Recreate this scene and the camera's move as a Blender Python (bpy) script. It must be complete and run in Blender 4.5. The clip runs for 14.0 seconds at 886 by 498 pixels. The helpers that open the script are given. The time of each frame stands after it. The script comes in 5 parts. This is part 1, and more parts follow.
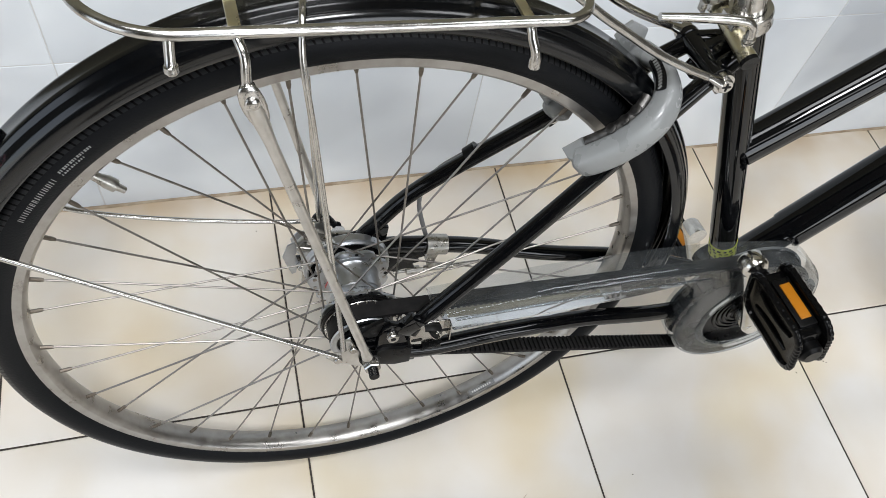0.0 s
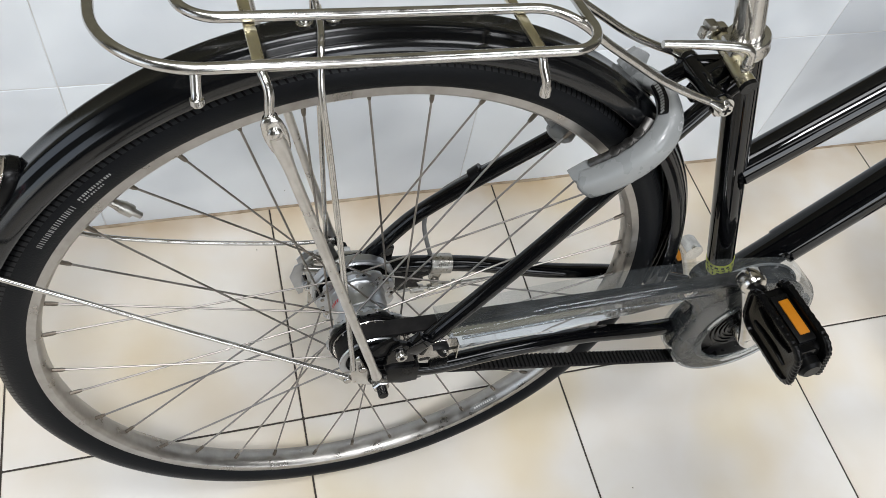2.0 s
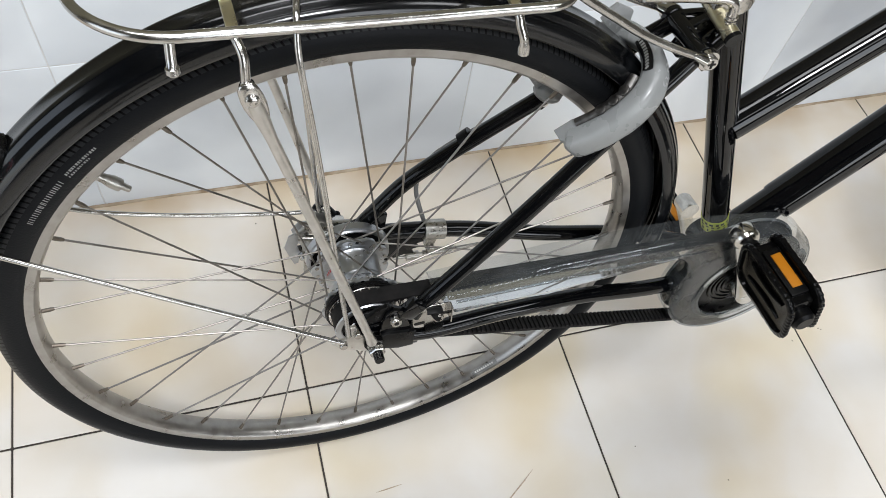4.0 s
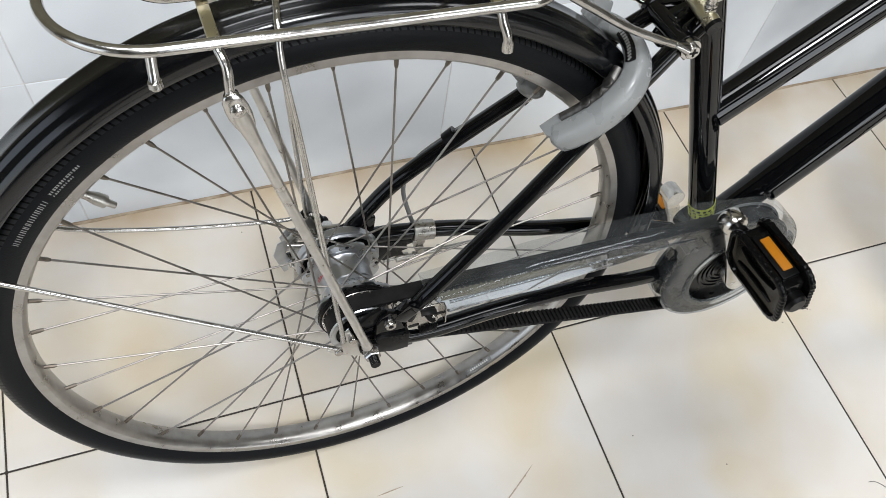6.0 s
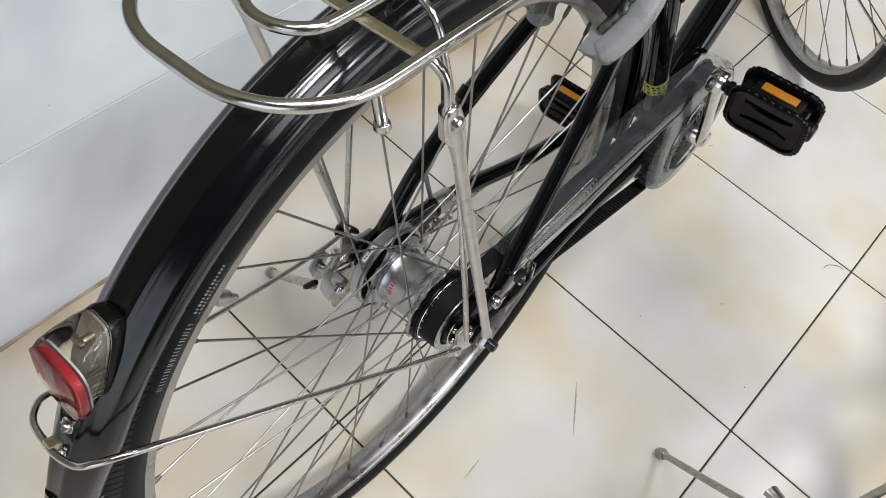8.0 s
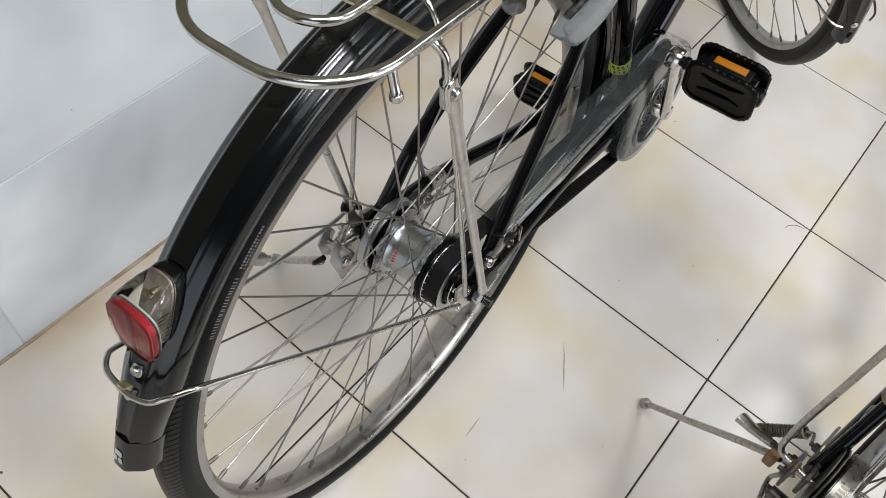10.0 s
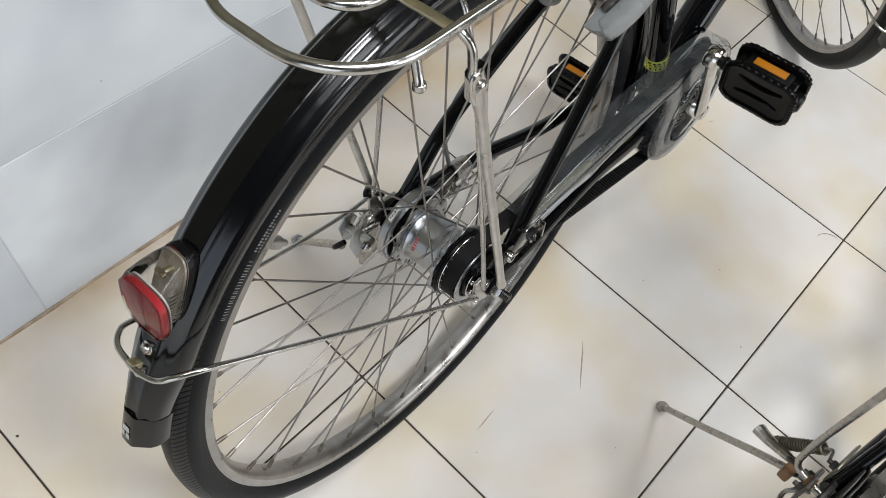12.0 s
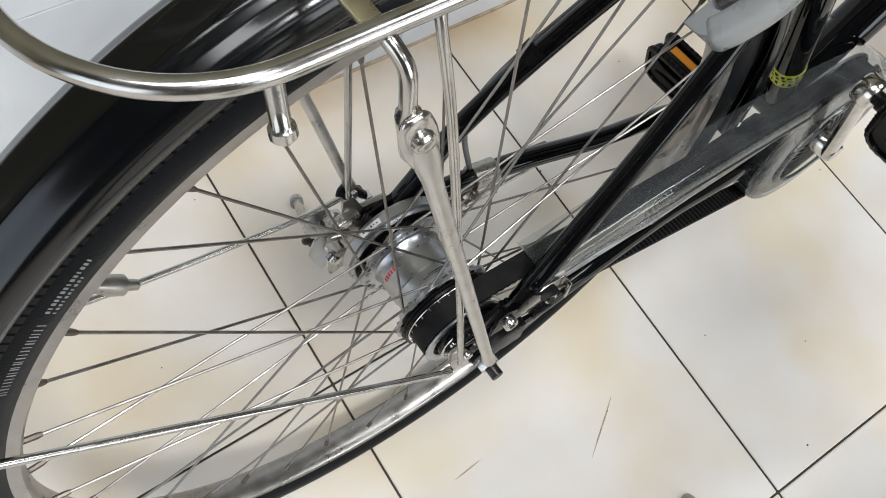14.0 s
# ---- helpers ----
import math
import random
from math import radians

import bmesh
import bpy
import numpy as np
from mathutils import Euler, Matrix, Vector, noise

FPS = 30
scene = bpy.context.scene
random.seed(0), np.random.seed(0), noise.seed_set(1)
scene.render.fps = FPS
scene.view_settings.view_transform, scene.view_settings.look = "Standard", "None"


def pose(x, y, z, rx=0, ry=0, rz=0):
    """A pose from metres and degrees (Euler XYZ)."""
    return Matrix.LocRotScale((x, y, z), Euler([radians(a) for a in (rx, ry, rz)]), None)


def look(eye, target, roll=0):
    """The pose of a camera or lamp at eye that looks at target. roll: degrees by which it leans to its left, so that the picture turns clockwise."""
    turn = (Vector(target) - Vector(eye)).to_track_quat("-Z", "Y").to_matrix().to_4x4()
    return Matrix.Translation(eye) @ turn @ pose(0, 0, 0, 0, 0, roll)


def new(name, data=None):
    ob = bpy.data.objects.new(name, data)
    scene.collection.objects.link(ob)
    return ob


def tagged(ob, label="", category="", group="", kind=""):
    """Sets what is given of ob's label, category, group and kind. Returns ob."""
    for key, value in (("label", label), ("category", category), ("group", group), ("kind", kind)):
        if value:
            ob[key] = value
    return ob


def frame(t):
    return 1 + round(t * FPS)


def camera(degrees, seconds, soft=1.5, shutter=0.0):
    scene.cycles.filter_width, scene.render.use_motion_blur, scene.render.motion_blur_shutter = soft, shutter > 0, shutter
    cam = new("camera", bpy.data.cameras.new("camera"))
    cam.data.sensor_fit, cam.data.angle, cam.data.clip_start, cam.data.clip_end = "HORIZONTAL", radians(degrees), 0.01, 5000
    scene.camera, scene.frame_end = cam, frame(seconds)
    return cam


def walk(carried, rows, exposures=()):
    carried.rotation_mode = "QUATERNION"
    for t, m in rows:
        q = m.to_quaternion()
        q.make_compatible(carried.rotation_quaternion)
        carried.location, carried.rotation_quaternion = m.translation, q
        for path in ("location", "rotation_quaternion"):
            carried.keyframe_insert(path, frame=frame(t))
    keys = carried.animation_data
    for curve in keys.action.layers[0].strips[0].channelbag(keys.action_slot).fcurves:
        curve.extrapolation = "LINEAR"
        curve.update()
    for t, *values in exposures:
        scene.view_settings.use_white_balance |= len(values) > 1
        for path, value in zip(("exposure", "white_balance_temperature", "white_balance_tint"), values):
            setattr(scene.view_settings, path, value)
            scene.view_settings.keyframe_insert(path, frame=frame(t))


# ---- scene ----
cam = camera(58.1, 14.0, soft=0.5)
PATH = [
    (0, (-0.044, -0.445, 1.091), (0.424, 0.57, -0.567), 13.8),
    (0.5, (-0.046, -0.449, 1.089), (0.444, 0.568, -0.562), 14.6),
    (1, (-0.05, -0.443, 1.099), (0.45, 0.58, -0.545), 14.8),
    (1.5, (-0.056, -0.443, 1.098), (0.449, 0.588, -0.539), 14.7),
    (2, (-0.066, -0.441, 1.105), (0.438, 0.591, -0.532), 14.4),
    (2.5, (-0.065, -0.446, 1.101), (0.442, 0.572, -0.544), 14.3),
    (3, (-0.062, -0.454, 1.091), (0.45, 0.542, -0.566), 14.1),
    (3.2, (-0.051, -0.456, 1.1), (0.429, 0.52, -0.579), 13.4),
    (5.5, (-0.05, -0.448, 1.109), (0.437, 0.535, -0.564), 10.4),
    (6, (-0.055, -0.448, 1.105), (0.451, 0.516, -0.573), 11.1),
    (6.5, (-0.063, -0.448, 1.096), (0.48, 0.477, -0.593), 12.0),
    (7, (-0.104, -0.406, 1.067), (0.555, 0.427, -0.627), 13.7),
    (7.5, (-0.228, -0.288, 1.072), (0.604, 0.384, -0.617), 15.1),
    (8, (-0.279, -0.248, 1.039), (0.664, 0.303, -0.636), 15.4),
    (8.2, (-0.297, -0.243, 1.037), (0.663, 0.285, -0.637), 15.7),
    (10.3, (-0.359, -0.285, 1.098), (0.621, 0.232, -0.567), 14.1),
    (10.5, (-0.363, -0.287, 1.096), (0.615, 0.241, -0.567), 13.5),
    (11, (-0.365, -0.288, 1.098), (0.604, 0.255, -0.565), 12.8),
    (11.5, (-0.365, -0.288, 1.097), (0.585, 0.261, -0.575), 13.0),
    (12, (-0.341, -0.279, 1.09), (0.571, 0.263, -0.606), 14.9),
    (12.5, (-0.217, -0.232, 1.02), (0.624, 0.299, -0.715), 18.0),
    (13, (-0.158, -0.207, 0.96), (0.601, 0.319, -0.813), 20.2),
    (13.5, (-0.141, -0.206, 0.952), (0.545, 0.318, -0.852), 20.9),
    (14, (-0.133, -0.198, 0.947), (0.528, 0.338, -0.863), 19.5),
]
walk(cam, [(t, look(eye, target, roll)) for t, eye, target, roll in PATH],
     exposures=[(0.0, 0.07), (6.5, 0.05), (8.0, -0.05), (10.5, -0.16), (12.0, -0.15), (13.0, -0.05), (14.0, 0.06)])

# ---- light ----
world = bpy.data.worlds.new("sky")
scene.world = world
world.use_nodes = True
wn = world.node_tree
sky = wn.nodes.new("ShaderNodeTexSky")
sky.sky_type = "NISHITA"
sky.sun_disc = False
sky.sun_elevation, sky.sun_rotation = radians(48), radians(200)
wn.links.new(sky.outputs[0], wn.nodes["Background"].inputs[0])
wn.nodes["Background"].inputs[1].default_value = 0.12


def area_lamp(name, eye, target, w, h, power, colour):
    d = bpy.data.lights.new(name, "AREA")
    d.shape, d.size, d.size_y, d.energy, d.color = "RECTANGLE", w, h, power, colour
    ob = new(name, d)
    ob.matrix_world = look(eye, target)
    return ob


area_lamp("window_light", (1.8, -3.96, 1.55), (1.8, 0, 1.35), 2.8, 2.0, 78, (0.95, 0.97, 1.0))
# weak fill added from the west, in an unseen opening made for it
area_lamp("doorway_light", (-2.76, -1.4, 1.12), (0, -1.4, 0.95), 2.3, 2.1, 18, (0.92, 0.96, 1.0))
# unseen overhead lamps, added for fill and soft shadows; the second fills the wheel
ADDED_LAMPS = [(0.10, -1.40, 56, 0.62, 0.50), (-0.35, -0.30, 22, 1.2, 0.6), (1.7, -0.75, 18, 1.2, 0.6), (0.3, -3.0, 9, 1.2, 0.6), (2.3, -2.8, 9, 1.2, 0.6)]
for lx, ly, watts, wide, deep in ADDED_LAMPS:
    area_lamp("panel_light", (lx, ly, 2.80), (lx, ly, 0), wide, deep, watts, (0.95, 0.97, 1.0))
sun = new("sun", bpy.data.lights.new("sun", "SUN"))
sun.data.energy, sun.data.angle, sun.data.color = 2.0, radians(0.6), (1.0, 0.95, 0.88)
sun.matrix_world = look((2.0, 8.0, 10.0), (0, 0, 0))

# ---- materials ----


def material(name, colour, rough=0.5, metal=0.0, coat=0.0, spec=0.5):
    m = bpy.data.materials.new(name)
    m.use_nodes = True
    b = m.node_tree.nodes["Principled BSDF"]
    b.inputs["Base Color"].default_value = (*colour, 1)
    b.inputs["Roughness"].default_value = rough
    b.inputs["Metallic"].default_value = metal
    b.inputs["Coat Weight"].default_value = coat
    b.inputs["Coat Roughness"].default_value = 0.06
    b.inputs["Specular IOR Level"].default_value = spec
    return m, m.node_tree, b


def node(nt, kind, **values):
    n = nt.nodes.new("ShaderNode" + kind)
    for k, v in values.items():
        n.inputs[k.replace("_", " ")].default_value = v
    return n


def noise_node(nt, scale, detail=4.0, rough=0.55, coords="Object"):
    tc = nt.nodes.new("ShaderNodeTexCoord")
    n = node(nt, "TexNoise", Scale=scale, Detail=detail, Roughness=rough)
    nt.links.new(tc.outputs[coords], n.inputs["Vector"])
    return n


def ramp(nt, source, stops):
    r = nt.nodes.new("ShaderNodeValToRGB")
    els = r.color_ramp.elements
    while len(els) < len(stops):
        els.new(0.5)
    for e, (p, c) in zip(els, stops):
        e.position, e.color = p, (*c, 1) if len(c) == 3 else c
    nt.links.new(source, r.inputs[0])
    return r


def bump(nt, b, source, strength, distance=0.001):
    n = nt.nodes.new("ShaderNodeBump")
    n.inputs["Strength"].default_value, n.inputs["Distance"].default_value = strength, distance
    nt.links.new(source, n.inputs["Height"])
    nt.links.new(n.outputs[0], b.inputs["Normal"])
    return n


def worn(name, colour, dark, rough, metal=0.0, scale=60.0, fine=600.0, coat=0.0, relief=0.05, spread=0.12, spec=0.5):
    """A surface with stains at one scale and grain at a finer one."""
    m, nt, b = material(name, colour, rough, metal, coat, spec)
    big, small = noise_node(nt, scale), noise_node(nt, fine, 3.0)
    r = ramp(nt, big.outputs["Fac"], [(0.35, dark), (0.65, colour)])
    nt.links.new(r.outputs[0], b.inputs["Base Color"])
    add = node(nt, "MapRange", From_Min=0.3, From_Max=0.7, To_Min=max(0.02, rough - spread), To_Max=rough + spread)
    nt.links.new(big.outputs["Fac"], add.inputs[0])
    nt.links.new(add.outputs[0], b.inputs["Roughness"])
    bump(nt, b, small.outputs["Fac"], relief, 0.0005)
    return m


def tile_material(name, base, stain, vein, rough, scale, bumpy):
    m, nt, b = material(name, base, rough)
    tc = nt.nodes.new("ShaderNodeTexCoord")
    info = nt.nodes.new("ShaderNodeObjectInfo")
    geo = nt.nodes.new("ShaderNodeNewGeometry")
    off = nt.nodes.new("ShaderNodeVectorMath")
    off.operation = "MULTIPLY_ADD"
    comb = nt.nodes.new("ShaderNodeCombineXYZ")
    for k in range(3):
        nt.links.new(info.outputs["Random"], comb.inputs[k])
    off.inputs[1].default_value = (7.3, 3.1, 5.7)
    nt.links.new(comb.outputs[0], off.inputs[0])
    nt.links.new(geo.outputs["Position"], off.inputs[2])
    n1 = node(nt, "TexNoise", Scale=scale, Detail=3.0, Roughness=0.5, Distortion=0.3)
    n2 = node(nt, "TexNoise", Scale=scale * 3, Detail=3.0, Roughness=0.5, Distortion=0.2)
    n3 = node(nt, "TexNoise", Scale=150.0, Detail=3.0)
    for n in (n1, n2, n3):
        nt.links.new(off.outputs[0], n.inputs["Vector"])
    r1 = ramp(nt, n1.outputs["Fac"], [(0.36, stain), (0.6, base)])
    r2 = ramp(nt, n2.outputs["Fac"], [(0.28, vein), (0.70, (1, 1, 1))])
    mix = nt.nodes.new("ShaderNodeMix")
    mix.data_type, mix.blend_type = "RGBA", "MULTIPLY"
    mix.inputs[0].default_value = 0.45
    nt.links.new(r1.outputs[0], mix.inputs[6])
    nt.links.new(r2.outputs[0], mix.inputs[7])
    nt.links.new(mix.outputs[2], b.inputs["Base Color"])
    rr = node(nt, "MapRange", From_Min=0.3, From_Max=0.7, To_Min=rough * 0.75, To_Max=rough * 1.5)
    nt.links.new(n2.outputs["Fac"], rr.inputs[0])
    nt.links.new(rr.outputs[0], b.inputs["Roughness"])
    bump(nt, b, n1.outputs["Fac"], bumpy, 0.002)
    return m


def clear_plastic(name, tint, rough, haze=0.0, ior=1.62):
    """Thin clear plastic; haze: how much of it is scuffed dull."""
    m = bpy.data.materials.new(name)
    m.use_nodes = True
    nt = m.node_tree
    nt.nodes.remove(nt.nodes["Principled BSDF"])
    out = nt.nodes["Material Output"]
    tr, gl = node(nt, "BsdfTransparent", Color=(*tint, 1)), node(nt, "BsdfGlossy", Roughness=rough)
    fr = node(nt, "Fresnel", IOR=ior)
    mx = nt.nodes.new("ShaderNodeMixShader")
    nt.links.new(fr.outputs[0], mx.inputs[0])
    nt.links.new(tr.outputs[0], mx.inputs[1])
    nt.links.new(gl.outputs[0], mx.inputs[2])
    if haze:
        dull = node(nt, "BsdfDiffuse", Color=(0.36, 0.39, 0.40, 1))
        fog = nt.nodes.new("ShaderNodeMixShader")
        scuff = node(nt, "MapRange", From_Min=0.35, From_Max=0.7, To_Min=haze * 0.6, To_Max=haze * 1.5)
        nt.links.new(noise_node(nt, 40, 5.0, 0.65).outputs["Fac"], scuff.inputs[0])
        nt.links.new(scuff.outputs[0], fog.inputs[0])
        nt.links.new(mx.outputs[0], fog.inputs[1])
        nt.links.new(dull.outputs[0], fog.inputs[2])
        mx = fog
    nt.links.new(mx.outputs[0], out.inputs[0])
    return m


FLOOR_TILE = tile_material("cream_floor_tile", (0.735, 0.710, 0.680), (0.700, 0.640, 0.562), (0.88, 0.84, 0.75), 0.38, 3.2, 0.03)


def soil_and_tint_floor(m):
    """Brown dirt along the foot of the wall, a broad warm tone that deepens towards it, and a few rubbed yellow stains.
    """
    nt = m.node_tree
    b = nt.nodes["Principled BSDF"]
    old = b.inputs["Base Color"].links[0].from_socket
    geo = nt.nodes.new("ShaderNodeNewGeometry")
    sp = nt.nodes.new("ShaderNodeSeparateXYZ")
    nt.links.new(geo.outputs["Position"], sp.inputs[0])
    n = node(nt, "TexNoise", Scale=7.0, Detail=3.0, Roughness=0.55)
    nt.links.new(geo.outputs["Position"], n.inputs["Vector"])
    # broad yellow-brown tone, stronger towards the wall
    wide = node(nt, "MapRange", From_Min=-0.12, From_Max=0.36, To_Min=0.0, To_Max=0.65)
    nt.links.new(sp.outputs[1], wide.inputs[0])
    # narrow band of brown dirt at the foot of the wall
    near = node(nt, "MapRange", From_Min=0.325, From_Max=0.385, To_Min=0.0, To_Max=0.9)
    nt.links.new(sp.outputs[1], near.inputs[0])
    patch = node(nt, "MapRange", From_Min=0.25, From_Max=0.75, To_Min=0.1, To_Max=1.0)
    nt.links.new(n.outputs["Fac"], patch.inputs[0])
    yell = node(nt, "TexNoise", Scale=4.3, Detail=2.0, Roughness=0.45)
    nt.links.new(geo.outputs["Position"], yell.inputs["Vector"])
    spot = node(nt, "MapRange", From_Min=0.50, From_Max=0.72, To_Min=0.0, To_Max=0.85)
    nt.links.new(yell.outputs["Fac"], spot.inputs[0])

    def over(fac, base, colour):
        mx = nt.nodes.new("ShaderNodeMix")
        mx.data_type, mx.blend_type = "RGBA", "MULTIPLY"
        mx.inputs[7].default_value = (*colour, 1)
        nt.links.new(fac, mx.inputs[0])
        nt.links.new(base, mx.inputs[6])
        return mx.outputs[2]

    def times(x, y):
        k = nt.nodes.new("ShaderNodeMath")
        k.operation = "MULTIPLY"
        nt.links.new(x, k.inputs[0])
        nt.links.new(y, k.inputs[1])
        return k.outputs[0]

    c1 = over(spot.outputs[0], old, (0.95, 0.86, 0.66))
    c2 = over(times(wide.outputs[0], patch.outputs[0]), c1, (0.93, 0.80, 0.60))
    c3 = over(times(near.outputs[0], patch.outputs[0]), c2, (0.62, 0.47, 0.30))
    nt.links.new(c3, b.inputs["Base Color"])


soil_and_tint_floor(FLOOR_TILE)
WALL_TILE = tile_material("white_wall_tile", (0.775, 0.81, 0.84), (0.53, 0.56, 0.60), (0.84, 0.86, 0.88), 0.12, 2.6, 0.02)
GROUT_DARK = worn("dark_grout", (0.055, 0.044, 0.034), (0.026, 0.021, 0.017), 0.85, scale=40)
GROUT_PALE = worn("pale_grout", (0.62, 0.62, 0.61), (0.48, 0.47, 0.46), 0.8, scale=30)
CAULK = worn("brown_stained_caulk", (0.26, 0.19, 0.12), (0.44, 0.36, 0.26), 0.75, scale=35)
# unseen upper wall, toned so that rack and mudguard reflect olive
UPPER_PAINT = worn("olive_brown_paint", (0.12, 0.11, 0.07), (0.10, 0.09, 0.055), 0.7, scale=3, fine=120)
# unseen walls and ceiling, kept dark so that black paint reflects little
GREY_WALL = worn("olive_beige_plaster", (0.105, 0.10, 0.085), (0.085, 0.08, 0.065), 0.8, scale=3, fine=120)
BLACK_PAINT = worn("black_gloss_paint", (0.0012, 0.0014, 0.0019), (0.0020, 0.0021, 0.0024), 0.05, scale=25, relief=0.008, spread=0.02, spec=0.36)
MUD_BLACK = worn("black_painted_steel", (0.0012, 0.0016, 0.0024), (0.0020, 0.0022, 0.0026), 0.16, scale=18, relief=0.006, spread=0.02, spec=0.46)
STEEL = worn("stainless_steel", (0.57, 0.56, 0.54), (0.47, 0.455, 0.43), 0.20, 1.0, scale=70, relief=0.006, spread=0.07)
BRUSHED = worn("brushed_stainless_steel", (0.62, 0.605, 0.58), (0.52, 0.505, 0.48), 0.31, 1.0, scale=70, relief=0.006, spread=0.05)
POLISHED = worn("polished_aluminium", (0.66, 0.64, 0.60), (0.50, 0.48, 0.44), 0.15, 1.0, scale=60, relief=0.008, spread=0.06)
WIRE = worn("spoke_steel", (0.29, 0.27, 0.25), (0.205, 0.19, 0.172), 0.40, 1.0, scale=90, relief=0.004)
ALLOY = worn("brushed_aluminium", (0.44, 0.425, 0.405), (0.33, 0.315, 0.295), 0.36, 1.0, scale=45, relief=0.06)
HUB_ALLOY = worn("dull_cast_aluminium", (0.44, 0.455, 0.475), (0.40, 0.41, 0.425), 0.30, 1.0, scale=80, relief=0.02, spread=0.04)
NIPPLE = worn("dull_brown_nipple", (0.20, 0.175, 0.145), (0.13, 0.11, 0.09), 0.48, 1.0, scale=200, relief=0.05)
ZINC = worn("zinc_plated_steel", (0.40, 0.39, 0.365), (0.32, 0.305, 0.275), 0.30, 1.0, scale=120, relief=0.05, spread=0.07)
BRASSY = worn("yellowed_zinc", (0.55, 0.50, 0.32), (0.50, 0.46, 0.36), 0.32, 1.0, scale=80)
RUBBER = worn("black_rubber", (0.004, 0.004, 0.0043), (0.007, 0.007, 0.007), 0.5, scale=50, relief=0.2, spec=0.14)
BELT = worn("black_belt_rubber", (0.008, 0.008, 0.008), (0.014, 0.013, 0.013), 0.6, scale=60, relief=0.2, spec=0.12)
PLASTIC = worn("black_plastic", (0.0022, 0.0022, 0.0025), (0.004, 0.004, 0.004), 0.3, scale=50, relief=0.1, spec=0.16)
GREY_PLASTIC = worn("silver_grey_plastic", (0.25, 0.258, 0.258), (0.215, 0.222, 0.222), 0.27, scale=30, relief=0.05)
GREY_CABLE = worn("grey_cable_sheath", (0.16, 0.16, 0.16), (0.12, 0.12, 0.12), 0.5)
CLEAR = clear_plastic("clear_smoky_plastic", (0.84, 0.86, 0.87), 0.025, 0.07)
LENS_CLEAR = clear_plastic("clear_lamp_plastic", (0.95, 0.94, 0.92), 0.05, ior=1.36)
AMBER, nt_a, b_a = material("amber_reflector", (0.40, 0.145, 0.006), 0.30, spec=0.3)
bump(nt_a, b_a, noise_node(nt_a, 900, 1.0).outputs["Fac"], 0.5, 0.001)
RED, nt_r, b_r = material("red_reflector", (0.42, 0.025, 0.035), 0.2, coat=0.2)
bump(nt_r, b_r, noise_node(nt_r, 900, 1.0).outputs["Fac"], 0.5, 0.001)
DEEP_RED = material("deep_red_plastic", (0.30, 0.015, 0.02), 0.25)[0]
YELLOW = worn("yellow_sticker", (0.62, 0.68, 0.04), (0.5, 0.55, 0.03), 0.4)
WHITE_PRINT = worn("white_print", (0.62, 0.62, 0.6), (0.45, 0.45, 0.44), 0.6)
GREY_PRINT = worn("grey_white_print", (0.24, 0.24, 0.235), (0.17, 0.17, 0.165), 0.6)
RED_PRINT = worn("red_print", (0.55, 0.05, 0.05), (0.45, 0.05, 0.05), 0.5)
PEDAL_BLACK = worn("black_moulded_plastic", (0.0018, 0.0018, 0.0020), (0.0030, 0.0030, 0.0030), 0.15, scale=40, relief=0.04, spread=0.04, spec=0.13)
SPRING = worn("dull_brown_spring", (0.26, 0.24, 0.18), (0.20, 0.18, 0.14), 0.4, 1.0, scale=120)
RUST = worn("rusty_steel", (0.30, 0.17, 0.08), (0.20, 0.12, 0.07), 0.7, 0.4, scale=150)

# ---- mesh tools ----


def finish(bm, name, mat, parent=None, label="", smooth=40.0, matrix=None):
    bmesh.ops.recalc_face_normals(bm, faces=bm.faces)
    me = bpy.data.meshes.new(name)
    for f in bm.faces:
        f.smooth = smooth > 0
    for e in bm.edges:
        if len(e.link_faces) == 2 and e.calc_face_angle(0) > radians(smooth):
            e.smooth = False
    bm.to_mesh(me)
    bm.free()
    me.materials.append(mat)
    ob = new(name, me)
    if parent:
        ob.parent = parent
    if matrix is not None:
        ob.matrix_local = matrix
    if label:
        ob["label"] = label
    return ob


def part(name, bm, mat, parent, label="", smooth=40.0, matrix=None):
    return finish(bm, name, mat, parent, label, smooth, matrix)


def share(ob, parent, matrix):
    """Another piece on the same mesh."""
    o = new(ob.name.split(".")[0], ob.data)
    o.parent = parent
    o.matrix_local = matrix
    for k in ("label",):
        if k in ob:
            o[k] = ob[k]
    return o


def spline(points, steps=6, closed=False):
    """A smooth line through the points."""
    P = [Vector(p) for p in points]
    n, out = len(P), []
    for i in range(n if closed else n - 1):
        a, b, c, d = (P[(i + k) % n] if closed else P[min(max(i + k, 0), n - 1)] for k in (-1, 0, 1, 2))
        for s in range(steps):
            t = s / steps
            out.append(0.5 * ((2 * b) + (c - a) * t + (2 * a - 5 * b + 4 * c - d) * t * t + (3 * b - a - 3 * c + d) * t**3))
    if not closed:
        out.append(P[-1])
    return out


def soft_sign(v, power):
    """Squares off a round section where power is under 1."""
    return math.copysign(abs(v) ** power, v)


